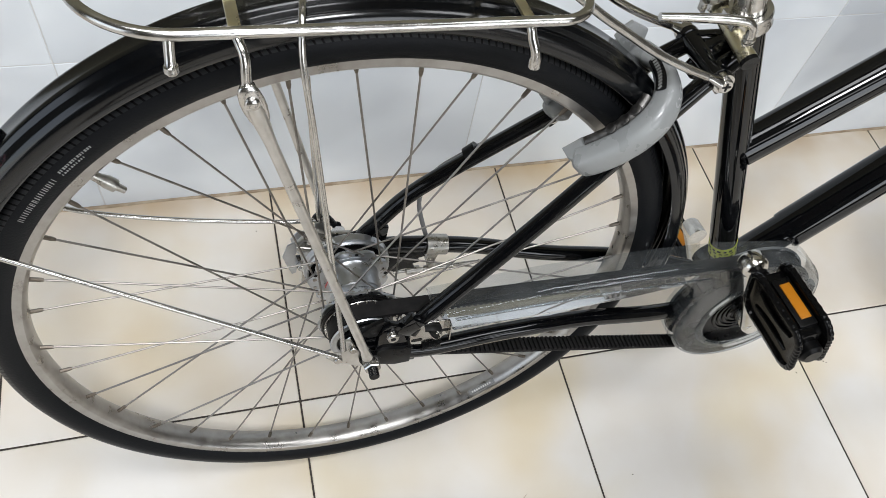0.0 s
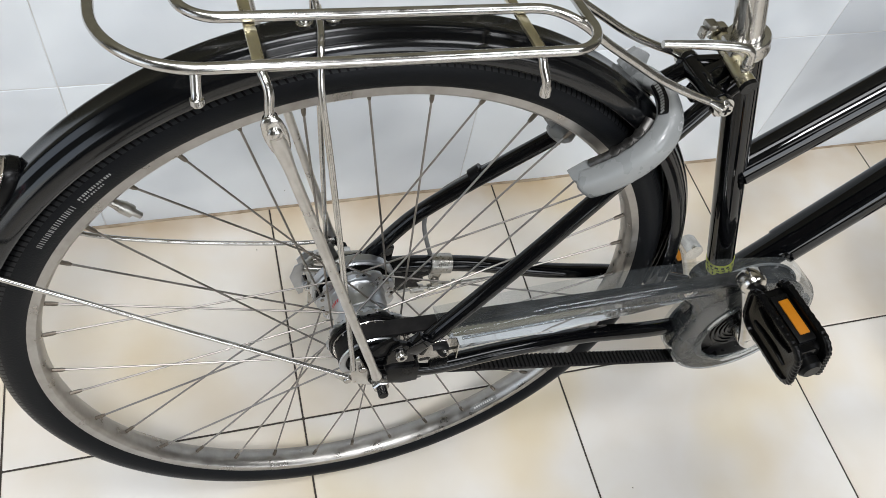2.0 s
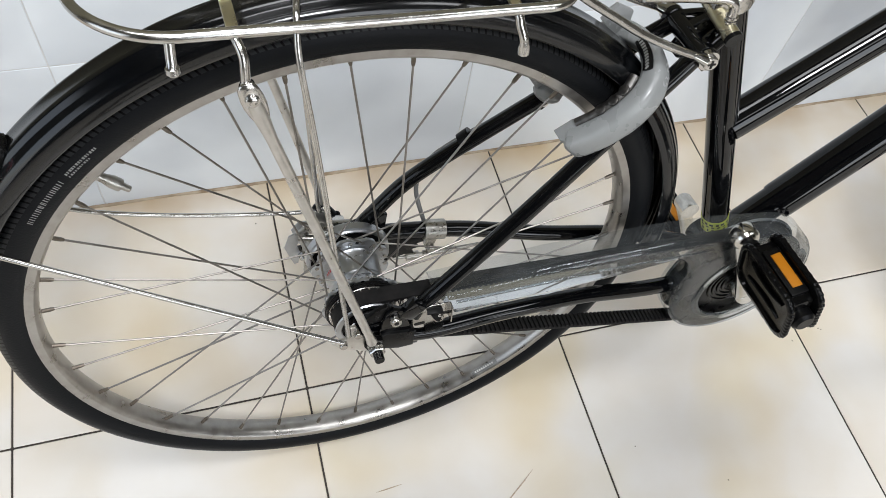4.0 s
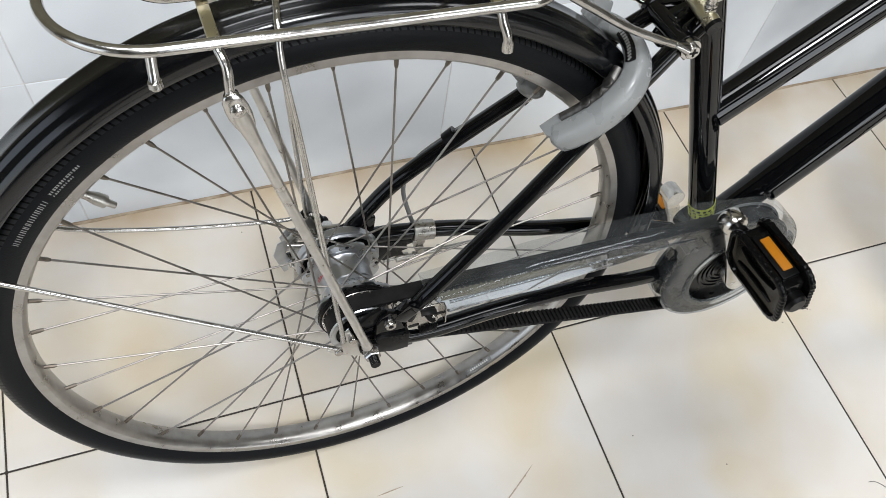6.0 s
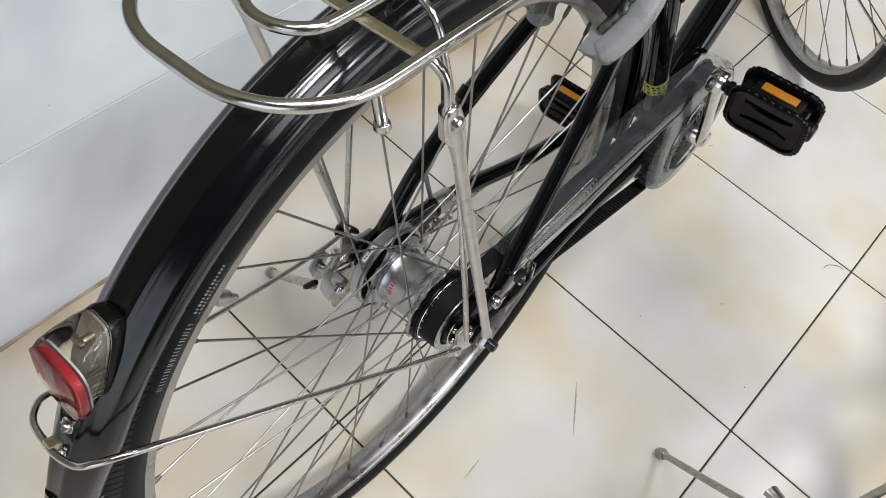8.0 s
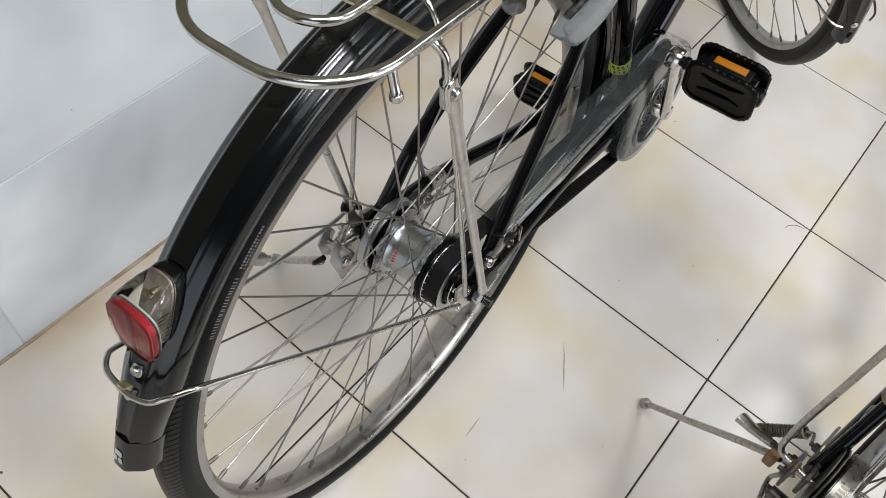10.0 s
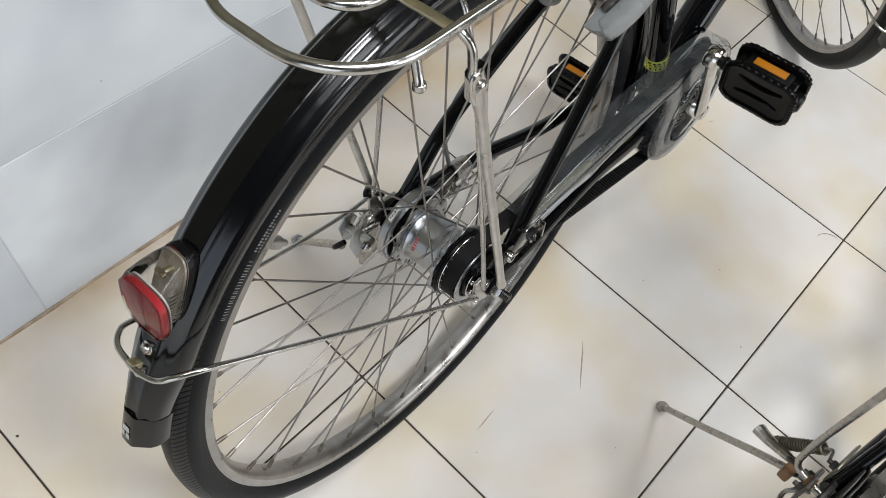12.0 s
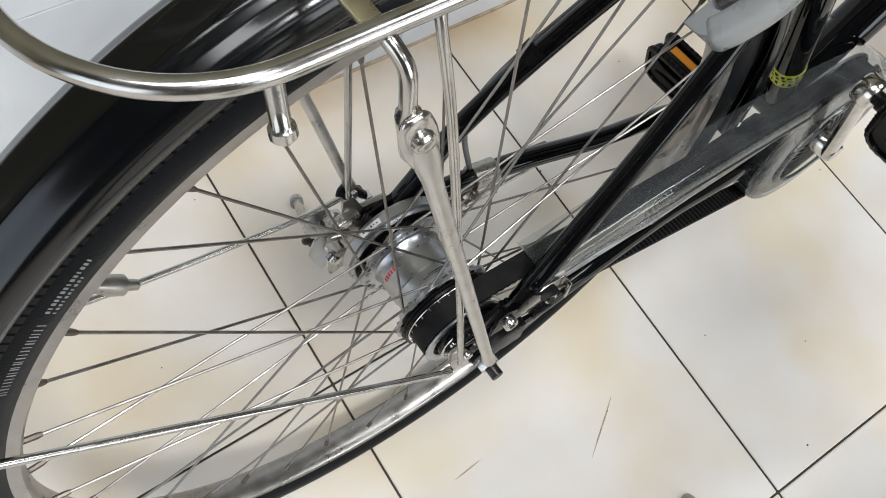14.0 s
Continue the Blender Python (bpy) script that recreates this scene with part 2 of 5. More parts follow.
def sweep(bm, line, radius, sides=10, closed=False, flat=1.0, cap=True, power=1.0):
    """A round (or flattened) bar along a line. radius: one number or a function of 0..1."""
    line = [Vector(p) for p in line]
    n = len(line)
    rad = radius if callable(radius) else (lambda s: radius)
    up, rings = None, []
    for i, p in enumerate(line):
        a = line[(i - 1) % n] if closed or i else p
        b = line[(i + 1) % n] if closed or i < n - 1 else p
        d = (b - a).normalized()
        if up is None:
            up = d.orthogonal().normalized() if abs(d.y) > 0.9 else d.cross(Vector((0, 1, 0))).normalized()
        up = (up - d * up.dot(d)).normalized()
        side = d.cross(up)
        r = rad(i / max(1, n - 1))
        rings.append([bm.verts.new(p + r * (soft_sign(math.cos(k), power) * up * flat + soft_sign(math.sin(k), power) * side)) for k in (2 * math.pi * j / sides for j in range(sides))])
    m = n if closed else n - 1
    for i in range(m):
        a, b = rings[i], rings[(i + 1) % n]
        for j in range(sides):
            bm.faces.new((a[j], a[(j + 1) % sides], b[(j + 1) % sides], b[j]))
    if cap and not closed:
        bm.faces.new(rings[0])
        bm.faces.new(rings[-1])
    return bm


def lathe(bm, profile, segs=48, start=0.0, stop=360.0, closed_profile=False, centre=(0, 0, 0)):
    """Turns a profile of (y, r) round the y axis; an arc where start and stop are not a full turn."""
    full = abs(stop - start) >= 360
    cx, cy, cz = centre
    rings = []
    for i in range(segs if full else segs + 1):
        a = radians(start + (stop - start) * i / segs)
        rings.append([bm.verts.new((cx + r * math.cos(a), cy + y, cz + r * math.sin(a))) for y, r in profile])
    m = len(profile)
    for i in range(segs):
        a, b = rings[i], rings[(i + 1) % len(rings)]
        for j in range(m if closed_profile else m - 1):
            k = (j + 1) % m
            bm.faces.new((a[j], a[k], b[k], b[j]))
    if not closed_profile and full:
        for j in (0, m - 1):
            if profile[j][1] > 1e-6:
                bm.faces.new([r[j] for r in rings])
    if closed_profile and not full:
        bm.faces.new(rings[0])
        bm.faces.new(rings[-1])
    bmesh.ops.remove_doubles(bm, verts=bm.verts, dist=1e-7)
    return bm


def box(bm, centre, size, bevel=0.0, rot=None, segs=2):
    m = Matrix.Translation(centre) @ (rot.to_4x4() if rot else Matrix()) @ Matrix.Diagonal((*size, 1))
    made = bmesh.ops.create_cube(bm, size=1.0, matrix=m)
    if bevel:
        edges = list({e for v in made["verts"] for e in v.link_edges})
        bmesh.ops.bevel(bm, geom=edges, offset=bevel, segments=segs, affect="EDGES", profile=0.6)
    return bm


def rod(bm, a, b, r1, r2=None, sides=14):
    a, b = Vector(a), Vector(b)
    r2 = r1 if r2 is None else r2
    return sweep(bm, [a, b], lambda s: r1 + (r2 - r1) * s, sides)


def prism(bm, outline, y0, y1, bevel=0.0):
    """An (x, z) outline thickened from y0 to y1."""
    vs = [bm.verts.new((x, y0, z)) for x, z in outline]
    f = bm.faces.new(vs)
    ext = bmesh.ops.extrude_face_region(bm, geom=[f])
    moved = [v for v in ext["geom"] if isinstance(v, bmesh.types.BMVert)]
    bmesh.ops.translate(bm, verts=moved, vec=(0, y1 - y0, 0))
    if bevel:
        rim = [e for e in bm.edges if len(e.link_faces) == 2 and e.calc_face_angle(0) > 0.9 and abs(e.verts[0].co.y - e.verts[1].co.y) < 1e-6]
        bmesh.ops.bevel(bm, geom=rim, offset=bevel, segments=2, affect="EDGES", profile=0.6)
    return bm


def bolt(bm, at, direction, r, h, sides=6):
    a, d = Vector(at), Vector(direction).normalized()
    sweep(bm, [a, a + d * h * 0.8, a + d * h], lambda s: r if s < 0.9 else r * 0.85, sides)
    return bm


B = bmesh.new
# ---- the room ----
PITCH, WALL_Y = 0.3966, 0.381
X0, X1, Y0, TOP = -2.8, 4.0, -4.0, 2.9


def slab(name, lo, hi, mat, label):
    bm = B()
    box(bm, [(a + b) / 2 for a, b in zip(lo, hi)], [b - a for a, b in zip(lo, hi)])
    return tagged(finish(bm, name, mat, smooth=0), label, "wall" if "wall" in name else name.split("_")[0], kind="structure")


floor = slab("floor", (X0, Y0, -0.12), (X1, WALL_Y, -0.0012), GROUT_DARK, "cream polished floor tiles with thin dark joints")
wall_north = slab("wall_north", (X0, WALL_Y + 0.0008, -0.12), (X1, WALL_Y + 0.2, TOP), GROUT_PALE, "wall of white marbled glazed tiles behind the bicycle")
# unseen west wall; its wide opening is added to hold the fill lamp
bm = B()
for lo, hi in (((X0 - 0.2, Y0 - 0.2, -0.12), (X0, -2.6, TOP)), ((X0 - 0.2, -0.2, -0.12), (X0, WALL_Y + 0.2, TOP)), ((X0 - 0.2, -2.6, 2.2), (X0, -0.2, TOP)), ((X0 - 0.2, -2.6, -0.12), (X0, -0.2, 0.0))):
    box(bm, [(a + b) / 2 for a, b in zip(lo, hi)], [b - a for a, b in zip(lo, hi)])
tagged(finish(bm, "wall_west", GREY_WALL, smooth=0), "unseen plain olive-beige plastered wall with an added wide opening", "wall", kind="structure")
slab("wall_east", (X1, Y0 - 0.2, -0.12), (X1 + 0.2, WALL_Y + 0.2, TOP), GREY_WALL, "plain olive-beige plastered wall")
slab("wall_upper", (X0, WALL_Y - 0.004, 2 * 0.3085), (X1, WALL_Y + 0.0006, TOP), UPPER_PAINT, "unseen upper wall, toned dull olive-brown for the reflections")
slab("ceiling", (X0 - 0.2, Y0 - 0.2, TOP), (X1 + 0.2, WALL_Y + 0.2, TOP + 0.2), GREY_WALL, "plain olive-beige ceiling")
bm = B()
for lo, hi in (((X0, Y0 - 0.2, -0.12), (0.3, Y0, TOP)), ((3.3, Y0 - 0.2, -0.12), (X1, Y0, TOP)), ((0.3, Y0 - 0.2, 2.6), (3.3, Y0, TOP)), ((0.3, Y0 - 0.2, -0.12), (3.3, Y0, 0.45))):
    box(bm, [(a + b) / 2 for a, b in zip(lo, hi)], [b - a for a, b in zip(lo, hi)])
tagged(finish(bm, "wall_south", GREY_WALL, smooth=0), "plain olive-beige wall with a wide window opening", "wall", kind="structure")
bm = B()
box(bm, (0, -30, -0.35), (160, 51.5, 0.2))
tagged(finish(bm, "ground", GROUT_PALE, smooth=0), "pale concrete ground outside the window", "ground", kind="structure")

# ---- the black bicycle: x ahead, y to its left, z up from the rear hub ----
bicycle = tagged(new("bicycle"), "black belt-drive city bicycle leaning on its kickstand beside the tiled wall", "bicycle")
bicycle.matrix_world = pose(0.0576, -0.0333, 0.3472, -6.604, 0, 1.512)
RT, RN = 0.349, 0.305
PHASE = -29.8
BBX, BBZ = 0.479, -0.079


def group_part(name, parent, label=""):
    ob = new(name)
    ob.parent = parent
    if label:
        ob["label"] = label
    return ob


def wheel(parent, name, phase, hub_r=0.0385, flange=0.0255, rim_at=0.0):
    """rim_at: how far the rim runs off the hub's middle."""
    w = group_part(name, parent)
    off_m = Matrix.Translation((rim_at, 0, 0))
    tyre = [(-0.0125, 0.3165), (-0.0165, 0.3215), (-0.019, 0.329), (-0.0185, 0.336), (-0.0155, 0.3425), (-0.011, 0.3468), (-0.0055, 0.3487), (0, RT)]
    tyre += [(-y, r) for y, r in tyre[-2::-1]]
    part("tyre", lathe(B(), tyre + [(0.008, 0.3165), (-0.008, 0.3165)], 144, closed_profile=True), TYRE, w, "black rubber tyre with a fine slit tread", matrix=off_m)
    rim = [(-0.0135, 0.3203), (-0.0125, 0.3213), (-0.0112, 0.3203), (-0.0108, 0.3125), (0.0108, 0.3125), (0.0112, 0.3203), (0.0125, 0.3213), (0.0135, 0.3203),
           (0.0130, 0.3098), (0.0105, 0.3072), (0.0055, 0.3055), (0, 0.3050), (-0.0055, 0.3055), (-0.0105, 0.3072), (-0.0130, 0.3098)]
    part("rim", lathe(B(), rim, 144, closed_profile=True), ALLOY, w, "brushed aluminium rim", matrix=off_m)
    for k in range(36):
        a = radians(phase - 10 * k)
        side = 1 if k % 2 == 0 else -1
        off = radians(-60 if k % 4 < 2 else 60)
        tip = Vector((rim_at + 0.3055 * math.cos(a), side * 0.002, 0.3055 * math.sin(a)))
        hole = Vector((hub_r * math.cos(a + off), side * (flange + (0.0016 if off > 0 else -0.0016)), hub_r * math.sin(a + off)))
        part("spoke", rod(B(), hole, tip, 0.00105, sides=6), WIRE, w)
        d = (hole - tip).normalized()
        part("nipple", sweep(B(), [tip - d * 0.001, tip + d * 0.009, tip + d * 0.012], lambda s: 0.0021 if s < 0.7 else 0.0015, 7), NIPPLE, w)
    return w


m_t, nt_t, b_t = material("tyre_rubber", (0.0085, 0.0092, 0.0100), 0.4)
tc = nt_t.nodes.new("ShaderNodeTexCoord")
sep = nt_t.nodes.new("ShaderNodeSeparateXYZ")
nt_t.links.new(tc.outputs["Object"], sep.inputs[0])


def math_node(nt, op, a, b=None, clamp=False):
    n = nt.nodes.new("ShaderNodeMath")
    n.operation, n.use_clamp = op, clamp
    for k, v in enumerate((a, b)):
        if v is None:
            continue
        if isinstance(v, (int, float)):
            n.inputs[k].default_value = v
        else:
            nt.links.new(v, n.inputs[k])
    return n.outputs[0]


ang = math_node(nt_t, "ARCTAN2", sep.outputs[2], sep.outputs[0])
shift = math_node(nt_t, "MULTIPLY", math_node(nt_t, "ABSOLUTE", sep.outputs[1]), 900.0)
saw = math_node(nt_t, "SINE", math_node(nt_t, "ADD", math_node(nt_t, "MULTIPLY", ang, 330.0), shift))
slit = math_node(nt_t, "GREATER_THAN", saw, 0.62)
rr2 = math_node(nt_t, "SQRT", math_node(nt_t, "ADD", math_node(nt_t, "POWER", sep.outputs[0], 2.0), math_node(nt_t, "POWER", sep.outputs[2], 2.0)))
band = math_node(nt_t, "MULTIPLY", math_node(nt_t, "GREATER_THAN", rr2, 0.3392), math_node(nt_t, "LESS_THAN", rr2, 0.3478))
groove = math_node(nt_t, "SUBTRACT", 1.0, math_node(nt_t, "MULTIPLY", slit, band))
fine_t = noise_node(nt_t, 500, 3.0)
high = math_node(nt_t, "ADD", groove, math_node(nt_t, "MULTIPLY", fine_t.outputs["Fac"], 0.15))
bump(nt_t, b_t, high, 0.9, 0.0016)
land = math_node(nt_t, "MULTIPLY", math_node(nt_t, "MULTIPLY", band, groove), 0.15)
nt_t.links.new(math_node(nt_t, "ADD", land, 0.08), b_t.inputs["Specular IOR Level"])
# the shade down in the slits is painted as a near-black base colour
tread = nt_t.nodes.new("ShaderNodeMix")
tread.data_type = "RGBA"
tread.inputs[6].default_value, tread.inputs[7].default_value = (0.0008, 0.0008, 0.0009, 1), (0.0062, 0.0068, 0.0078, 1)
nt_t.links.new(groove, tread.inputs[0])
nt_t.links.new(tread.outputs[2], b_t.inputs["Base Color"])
TYRE = m_t

RIM_AT = -0.0034
RIM_M = Matrix.Translation((RIM_AT, 0, 0))
rear_wheel = wheel(bicycle, "rear_wheel", PHASE, rim_at=RIM_AT)
# hub shell with its two flanges
hub = part("hub_shell", lathe(B(), [(-0.0285, 0.0), (-0.0285, 0.0365), (-0.0245, 0.0365), (-0.0240, 0.0350), (-0.0185, 0.0312), (-0.0150, 0.0302), (-0.006, 0.0292), (-0.005, 0.0302), (0.0132, 0.0302), (0.0140, 0.0292),
                                    (0.0195, 0.0298), (0.0222, 0.0315), (0.0228, 0.0350), (0.0268, 0.0350), (0.0268, 0.0)], 64), HUB_ALLOY, rear_wheel, "dull aluminium gear hub shell")
for s in (-1, 1):
    y_out = -0.0285 if s < 0 else 0.0268
    bm = B()
    pts_f = []
    for k in range(108):
        a = 2 * math.pi * k / 108
        r_f = 0.0424 + 0.0016 * math.tanh(3 * math.cos(9 * (a - radians(PHASE + (10 if s < 0 else 0)) - radians(10))))
        pts_f.append((r_f * math.cos(a), r_f * math.sin(a)))
    prism(bm, pts_f, y_out - s * 0.0036, y_out + s * 0.0003, 0.0004)
    part("hub_flange", bm, HUB_ALLOY, rear_wheel, "scalloped aluminium spoke flange")
    for k in range(9):
        a = radians(PHASE + 40 * k + (30 if s < 0 else 20) + 10)
        # no real holes: black discs stand for the shade in them
        for side_y in (y_out + s * 0.0004, y_out - s * 0.0037):
            part("flange_hole", rod(B(), (0.0392 * math.cos(a), side_y - 0.0001, 0.0392 * math.sin(a)), (0.0392 * math.cos(a), side_y + 0.0001, 0.0392 * math.sin(a)), 0.0021, sides=10), PLASTIC, rear_wheel)
    for k in range(18):
        a = radians(PHASE + 20 * k + (10 if s < 0 else 0))
        part("spoke_head", rod(B(), (0.0385 * math.cos(a), s * 0.0225, 0.0385 * math.sin(a)), (0.0385 * math.cos(a), s * 0.0290, 0.0385 * math.sin(a)), 0.0023, sides=7), ZINC, rear_wheel)
# red mark on the shell stands as bars
bm = B()
for k in range(5):
    lathe(bm, [(0.0085, 0.0304), (0.0122, 0.0304)], 3, 164 - 6.4 * k, 160.2 - 6.4 * k)
part("hub_print", bm, RED_PRINT, rear_wheel, "red printed mark", smooth=0)
part("hub_lines", lathe(lathe(B(), [(-0.0135, 0.0300), (-0.0130, 0.0300)], 40, 60, 110), [(-0.0118, 0.0299), (-0.0113, 0.0299)], 40, 60, 100), PLASTIC, rear_wheel, "fine dark lines of small print", smooth=0)
drum = part("brake_drum", lathe(B(), [(0.0350, 0.0), (0.0350, 0.0425), (0.0338, 0.0430), (0.0338, 0.0445), (0.0355, 0.0462), (0.0372, 0.0448), (0.0380, 0.0470), (0.0455, 0.0476), (0.0480, 0.0455), (0.0500, 0.038), (0.0510, 0.028), (0.0510, 0.0)], 72), HUB_ALLOY, rear_wheel, "ribbed aluminium brake drum")
# black insert painted in for the shade inside the drum's hollow gap
part("drum_opening", lathe(B(), [(0.0270, 0.031), (0.0300, 0.033), (0.0336, 0.036), (0.0346, 0.0422), (0.0342, 0.0428)], 64), PLASTIC, rear_wheel, "black insert for the shaded gap of the brake drum")
bm = B()
lathe(bm, [(0.0392, 0.0478), (0.0440, 0.0481)], 8, 108, 132)
part("drum_label", bm, WHITE_PRINT, rear_wheel, "pale worn label on the drum", smooth=0)
bm = B()
for k in range(6):
    lathe(bm, [(0.0408 + 0.0005 * (k % 2), 0.04815), (0.0420 + 0.0004 * (k % 3), 0.0482)], 1, 111 + 3.2 * k, 112.6 + 3.2 * k)
part("label_print", bm, PLASTIC, rear_wheel, "small dark bars on the label", smooth=0)
part("cog_cover", lathe(B(), [(-0.0300, 0.020), (-0.0300, 0.0400), (-0.0312, 0.0418), (-0.0325, 0.0418), (-0.0332, 0.0405), (-0.0340, 0.0412), (-0.0356, 0.0408), (-0.0358, 0.030)], 64), PLASTIC, rear_wheel, "black dust cover of the cog")
cog = part("belt_cog", lathe(B(), [(-0.0550, 0.0), (-0.0550, 0.0290), (-0.0548, 0.0328), (-0.0370, 0.0328), (-0.0365, 0.0360), (-0.0358, 0.0360), (-0.0355, 0.0)], 64), PLASTIC, rear_wheel, "black toothed belt cog")
part("cog_ring", lathe(B(), [(-0.0368, 0.0355), (-0.0370, 0.0385), (-0.0362, 0.0388), (-0.0358, 0.0370)], 64), STEEL, rear_wheel, "thin bright ring")
for k in range(26):
    a = 2 * math.pi * k / 26
    part("cog_notch", box(B(), (0.0374 * math.cos(a), -0.0378, 0.0374 * math.sin(a)), (0.0010, 0.0022, 0.0014), 0.0, Matrix.Rotation(-a, 3, "Y")), STEEL, rear_wheel)
cassette = part("cassette_joint", lathe(B(), [(-0.0665, 0.0), (-0.0665, 0.012), (-0.0640, 0.014), (-0.0635, 0.021), (-0.0600, 0.022), (-0.0590, 0.026), (-0.0560, 0.0265), (-0.0555, 0.0)], 48), PLASTIC, rear_wheel, "black gear shifting unit")
part("cassette_cap", lathe(B(), [(-0.0548, 0.0300), (-0.0548, 0.0352), (-0.0562, 0.0362), (-0.0576, 0.0352), (-0.0578, 0.0300), (-0.0570, 0.0290)], 56, closed_profile=True), HUB_ALLOY, rear_wheel, "bright rim of the shifting unit")
bm = B()
sweep(bm, [Vector((0.0245 * math.cos(radians(a)), -0.0625, 0.0245 * math.sin(radians(a)))) for a in range(60, 320, 8)], 0.0010, 6)
rod(bm, (0.006, -0.0640, 0.024), (-0.010, -0.0640, 0.0285), 0.0010, sides=6)
part("cassette_spring", bm, STEEL, cassette, "thin wire spring")
for a in (95, 150, 205):
    bm = B()
    bolt(bm, (0.0185 * math.cos(radians(a)), -0.0630, 0.0185 * math.sin(radians(a))), (0, -1, 0), 0.0034, 0.0030, 12)
    part("cassette_screw", bm, STEEL, cassette)
bm = B()
prism(bm, [(0.0185 * math.cos(radians(a)) , 0.0185 * math.sin(radians(a))) for a in range(20, 130, 12)] + [(0.0300 * math.cos(radians(a)), 0.0300 * math.sin(radians(a))) for a in range(128, 18, -12)], -0.0660, -0.0600, 0.0006)
part("cassette_pulley", bm, PLASTIC, cassette, "black cable pulley")
axle = part("axle", rod(B(), (0, -0.1015, 0), (0, 0.095, 0), 0.0048, sides=14), ZINC, rear_wheel)
for s in (-1, 1):
    bm = B()
    bolt(bm, (0, s * 0.0830, 0), (0, s, 0), 0.0092, 0.0100)
    part("axle_nut", bm, STEEL, rear_wheel, "bright hexagonal axle nut")
    part("axle_washer", lathe(lathe(B(), [(s * 0.0785, 0.0045), (s * 0.0785, 0.0112), (s * 0.0803, 0.0112), (s * 0.0803, 0.0045)], 24, closed_profile=True), [(s * 0.0806, 0.0045), (s * 0.0806, 0.0100), (s * 0.0828, 0.0100), (s * 0.0828, 0.0045)], 24, closed_profile=True), PLASTIC, rear_wheel, "dark serrated washer")
    bm = B()
    for k in range(6):
        rod(bm, (0, s * (0.0930 + 0.0016 * k), 0), (0, s * (0.0942 + 0.0016 * k), 0), 0.0054, 0.0049, 10)
    part("axle_end", bm, PLASTIC, rear_wheel, "dark threaded axle end")
# valve
va = radians(134.0)
vd = Vector((math.cos(va), 0, math.sin(va)))
bm = B()
sweep(bm, [vd * 0.310, vd * 0.306, vd * 0.3055, vd * 0.2975, vd * 0.2905, vd * 0.2825, vd * 0.282, vd * 0.2735], lambda s: (0.0052, 0.0050, 0.0042, 0.0042, 0.0058, 0.0058, 0.0034, 0.0030)[min(7, round(s * 7))], 12)
part("valve", bm, ZINC, rear_wheel, "dull metal tyre valve", matrix=RIM_M)

# tyre and rim prints stand as bars
bm = B()
LETTERS = "34432244335"
a0 = 144.0
for w in LETTERS:
    hw = 0.10 * int(w) + 0.20
    lathe(bm, [(-0.0193, 0.3292), (-0.0190, 0.3336)], 1, a0, a0 - 0.17)
    lathe(bm, [(-0.0193, 0.3292), (-0.0190, 0.3336)], 1, a0 - hw + 0.12, a0 - hw)
    a0 -= hw + 0.33
a0 = 133.4
for k in range(14):
    lathe(bm, [(-0.0192, 0.3318), (-0.0190, 0.3340)], 1, a0 - 0.46 * k, a0 - 0.46 * k - (0.26, 0.18, 0.30)[k % 3])
    if k < 10:
        lathe(bm, [(-0.0194, 0.3288), (-0.0193, 0.3304)], 1, a0 - 0.46 * k, a0 - 0.46 * k - (0.16, 0.28, 0.24)[k % 3])
part("tyre_print", bm, GREY_PRINT, rear_wheel, "pale printed bars on the tyre wall", smooth=0, matrix=RIM_M)
bm = B()
lathe(bm, [(-0.0112, 0.30645), (-0.0098, 0.3066), (-0.0048, 0.30505)], 8, -57.5, -50.0)
part("rim_label", bm, worn("grey_label", (0.20, 0.20, 0.195), (0.14, 0.14, 0.135), 0.45), rear_wheel, "small grey label on the rim", smooth=0, matrix=RIM_M)
bm = B()
for k in range(9):
    lathe(bm, [(-0.0092, 0.30625), (-0.0068, 0.30545)], 1, -56.6 + 0.64 * k, -56.2 + 0.64 * k)
part("label_print", bm, WHITE_PRINT, rear_wheel, "small pale bars on the rim label", smooth=0, matrix=RIM_M)

# ---- frame ----
fr = group_part("frame", bicycle, "glossy black painted frame")
SEAT_TOP, BB = Vector((0.3415, 0, 0.315)), Vector((BBX, 0, BBZ))
part("seat_tube", rod(B(), SEAT_TOP, BB, 0.0162, sides=24), BLACK_PAINT, fr)
part("top_tube", rod(B(), (0.406, 0, 0.1515), (1.02, 0, 0.575), 0.0195, sides=24), BLACK_PAINT, fr)
part("down_tube", sweep(B(), [(0.5400, 0, -0.0097), (0.5420, 0, -0.0078), (0.546, 0, -0.0039), (1.055, 0, 0.49)], lambda q: 0.0205 if q < 0.1 else 0.0236 if q < 0.4 else 0.0240, 24), BLACK_PAINT, fr)
part("tube_lug", rod(B(), (0.479, 0, -0.063), (0.557, 0, 0.0127), 0.0200, sides=24), BLACK_PAINT, fr)
part("head_tube", rod(B(), (1.005, 0, 0.62), (1.065, 0, 0.44), 0.018, sides=24), BLACK_PAINT, fr)
bm = B()
lathe(bm, [(-0.034, 0.0), (-0.034, 0.0215), (0.034, 0.0215), (0.034, 0.0)], 32, centre=(BBX, 0, BBZ))
part("bottom_bracket", bm, BLACK_PAINT, fr)
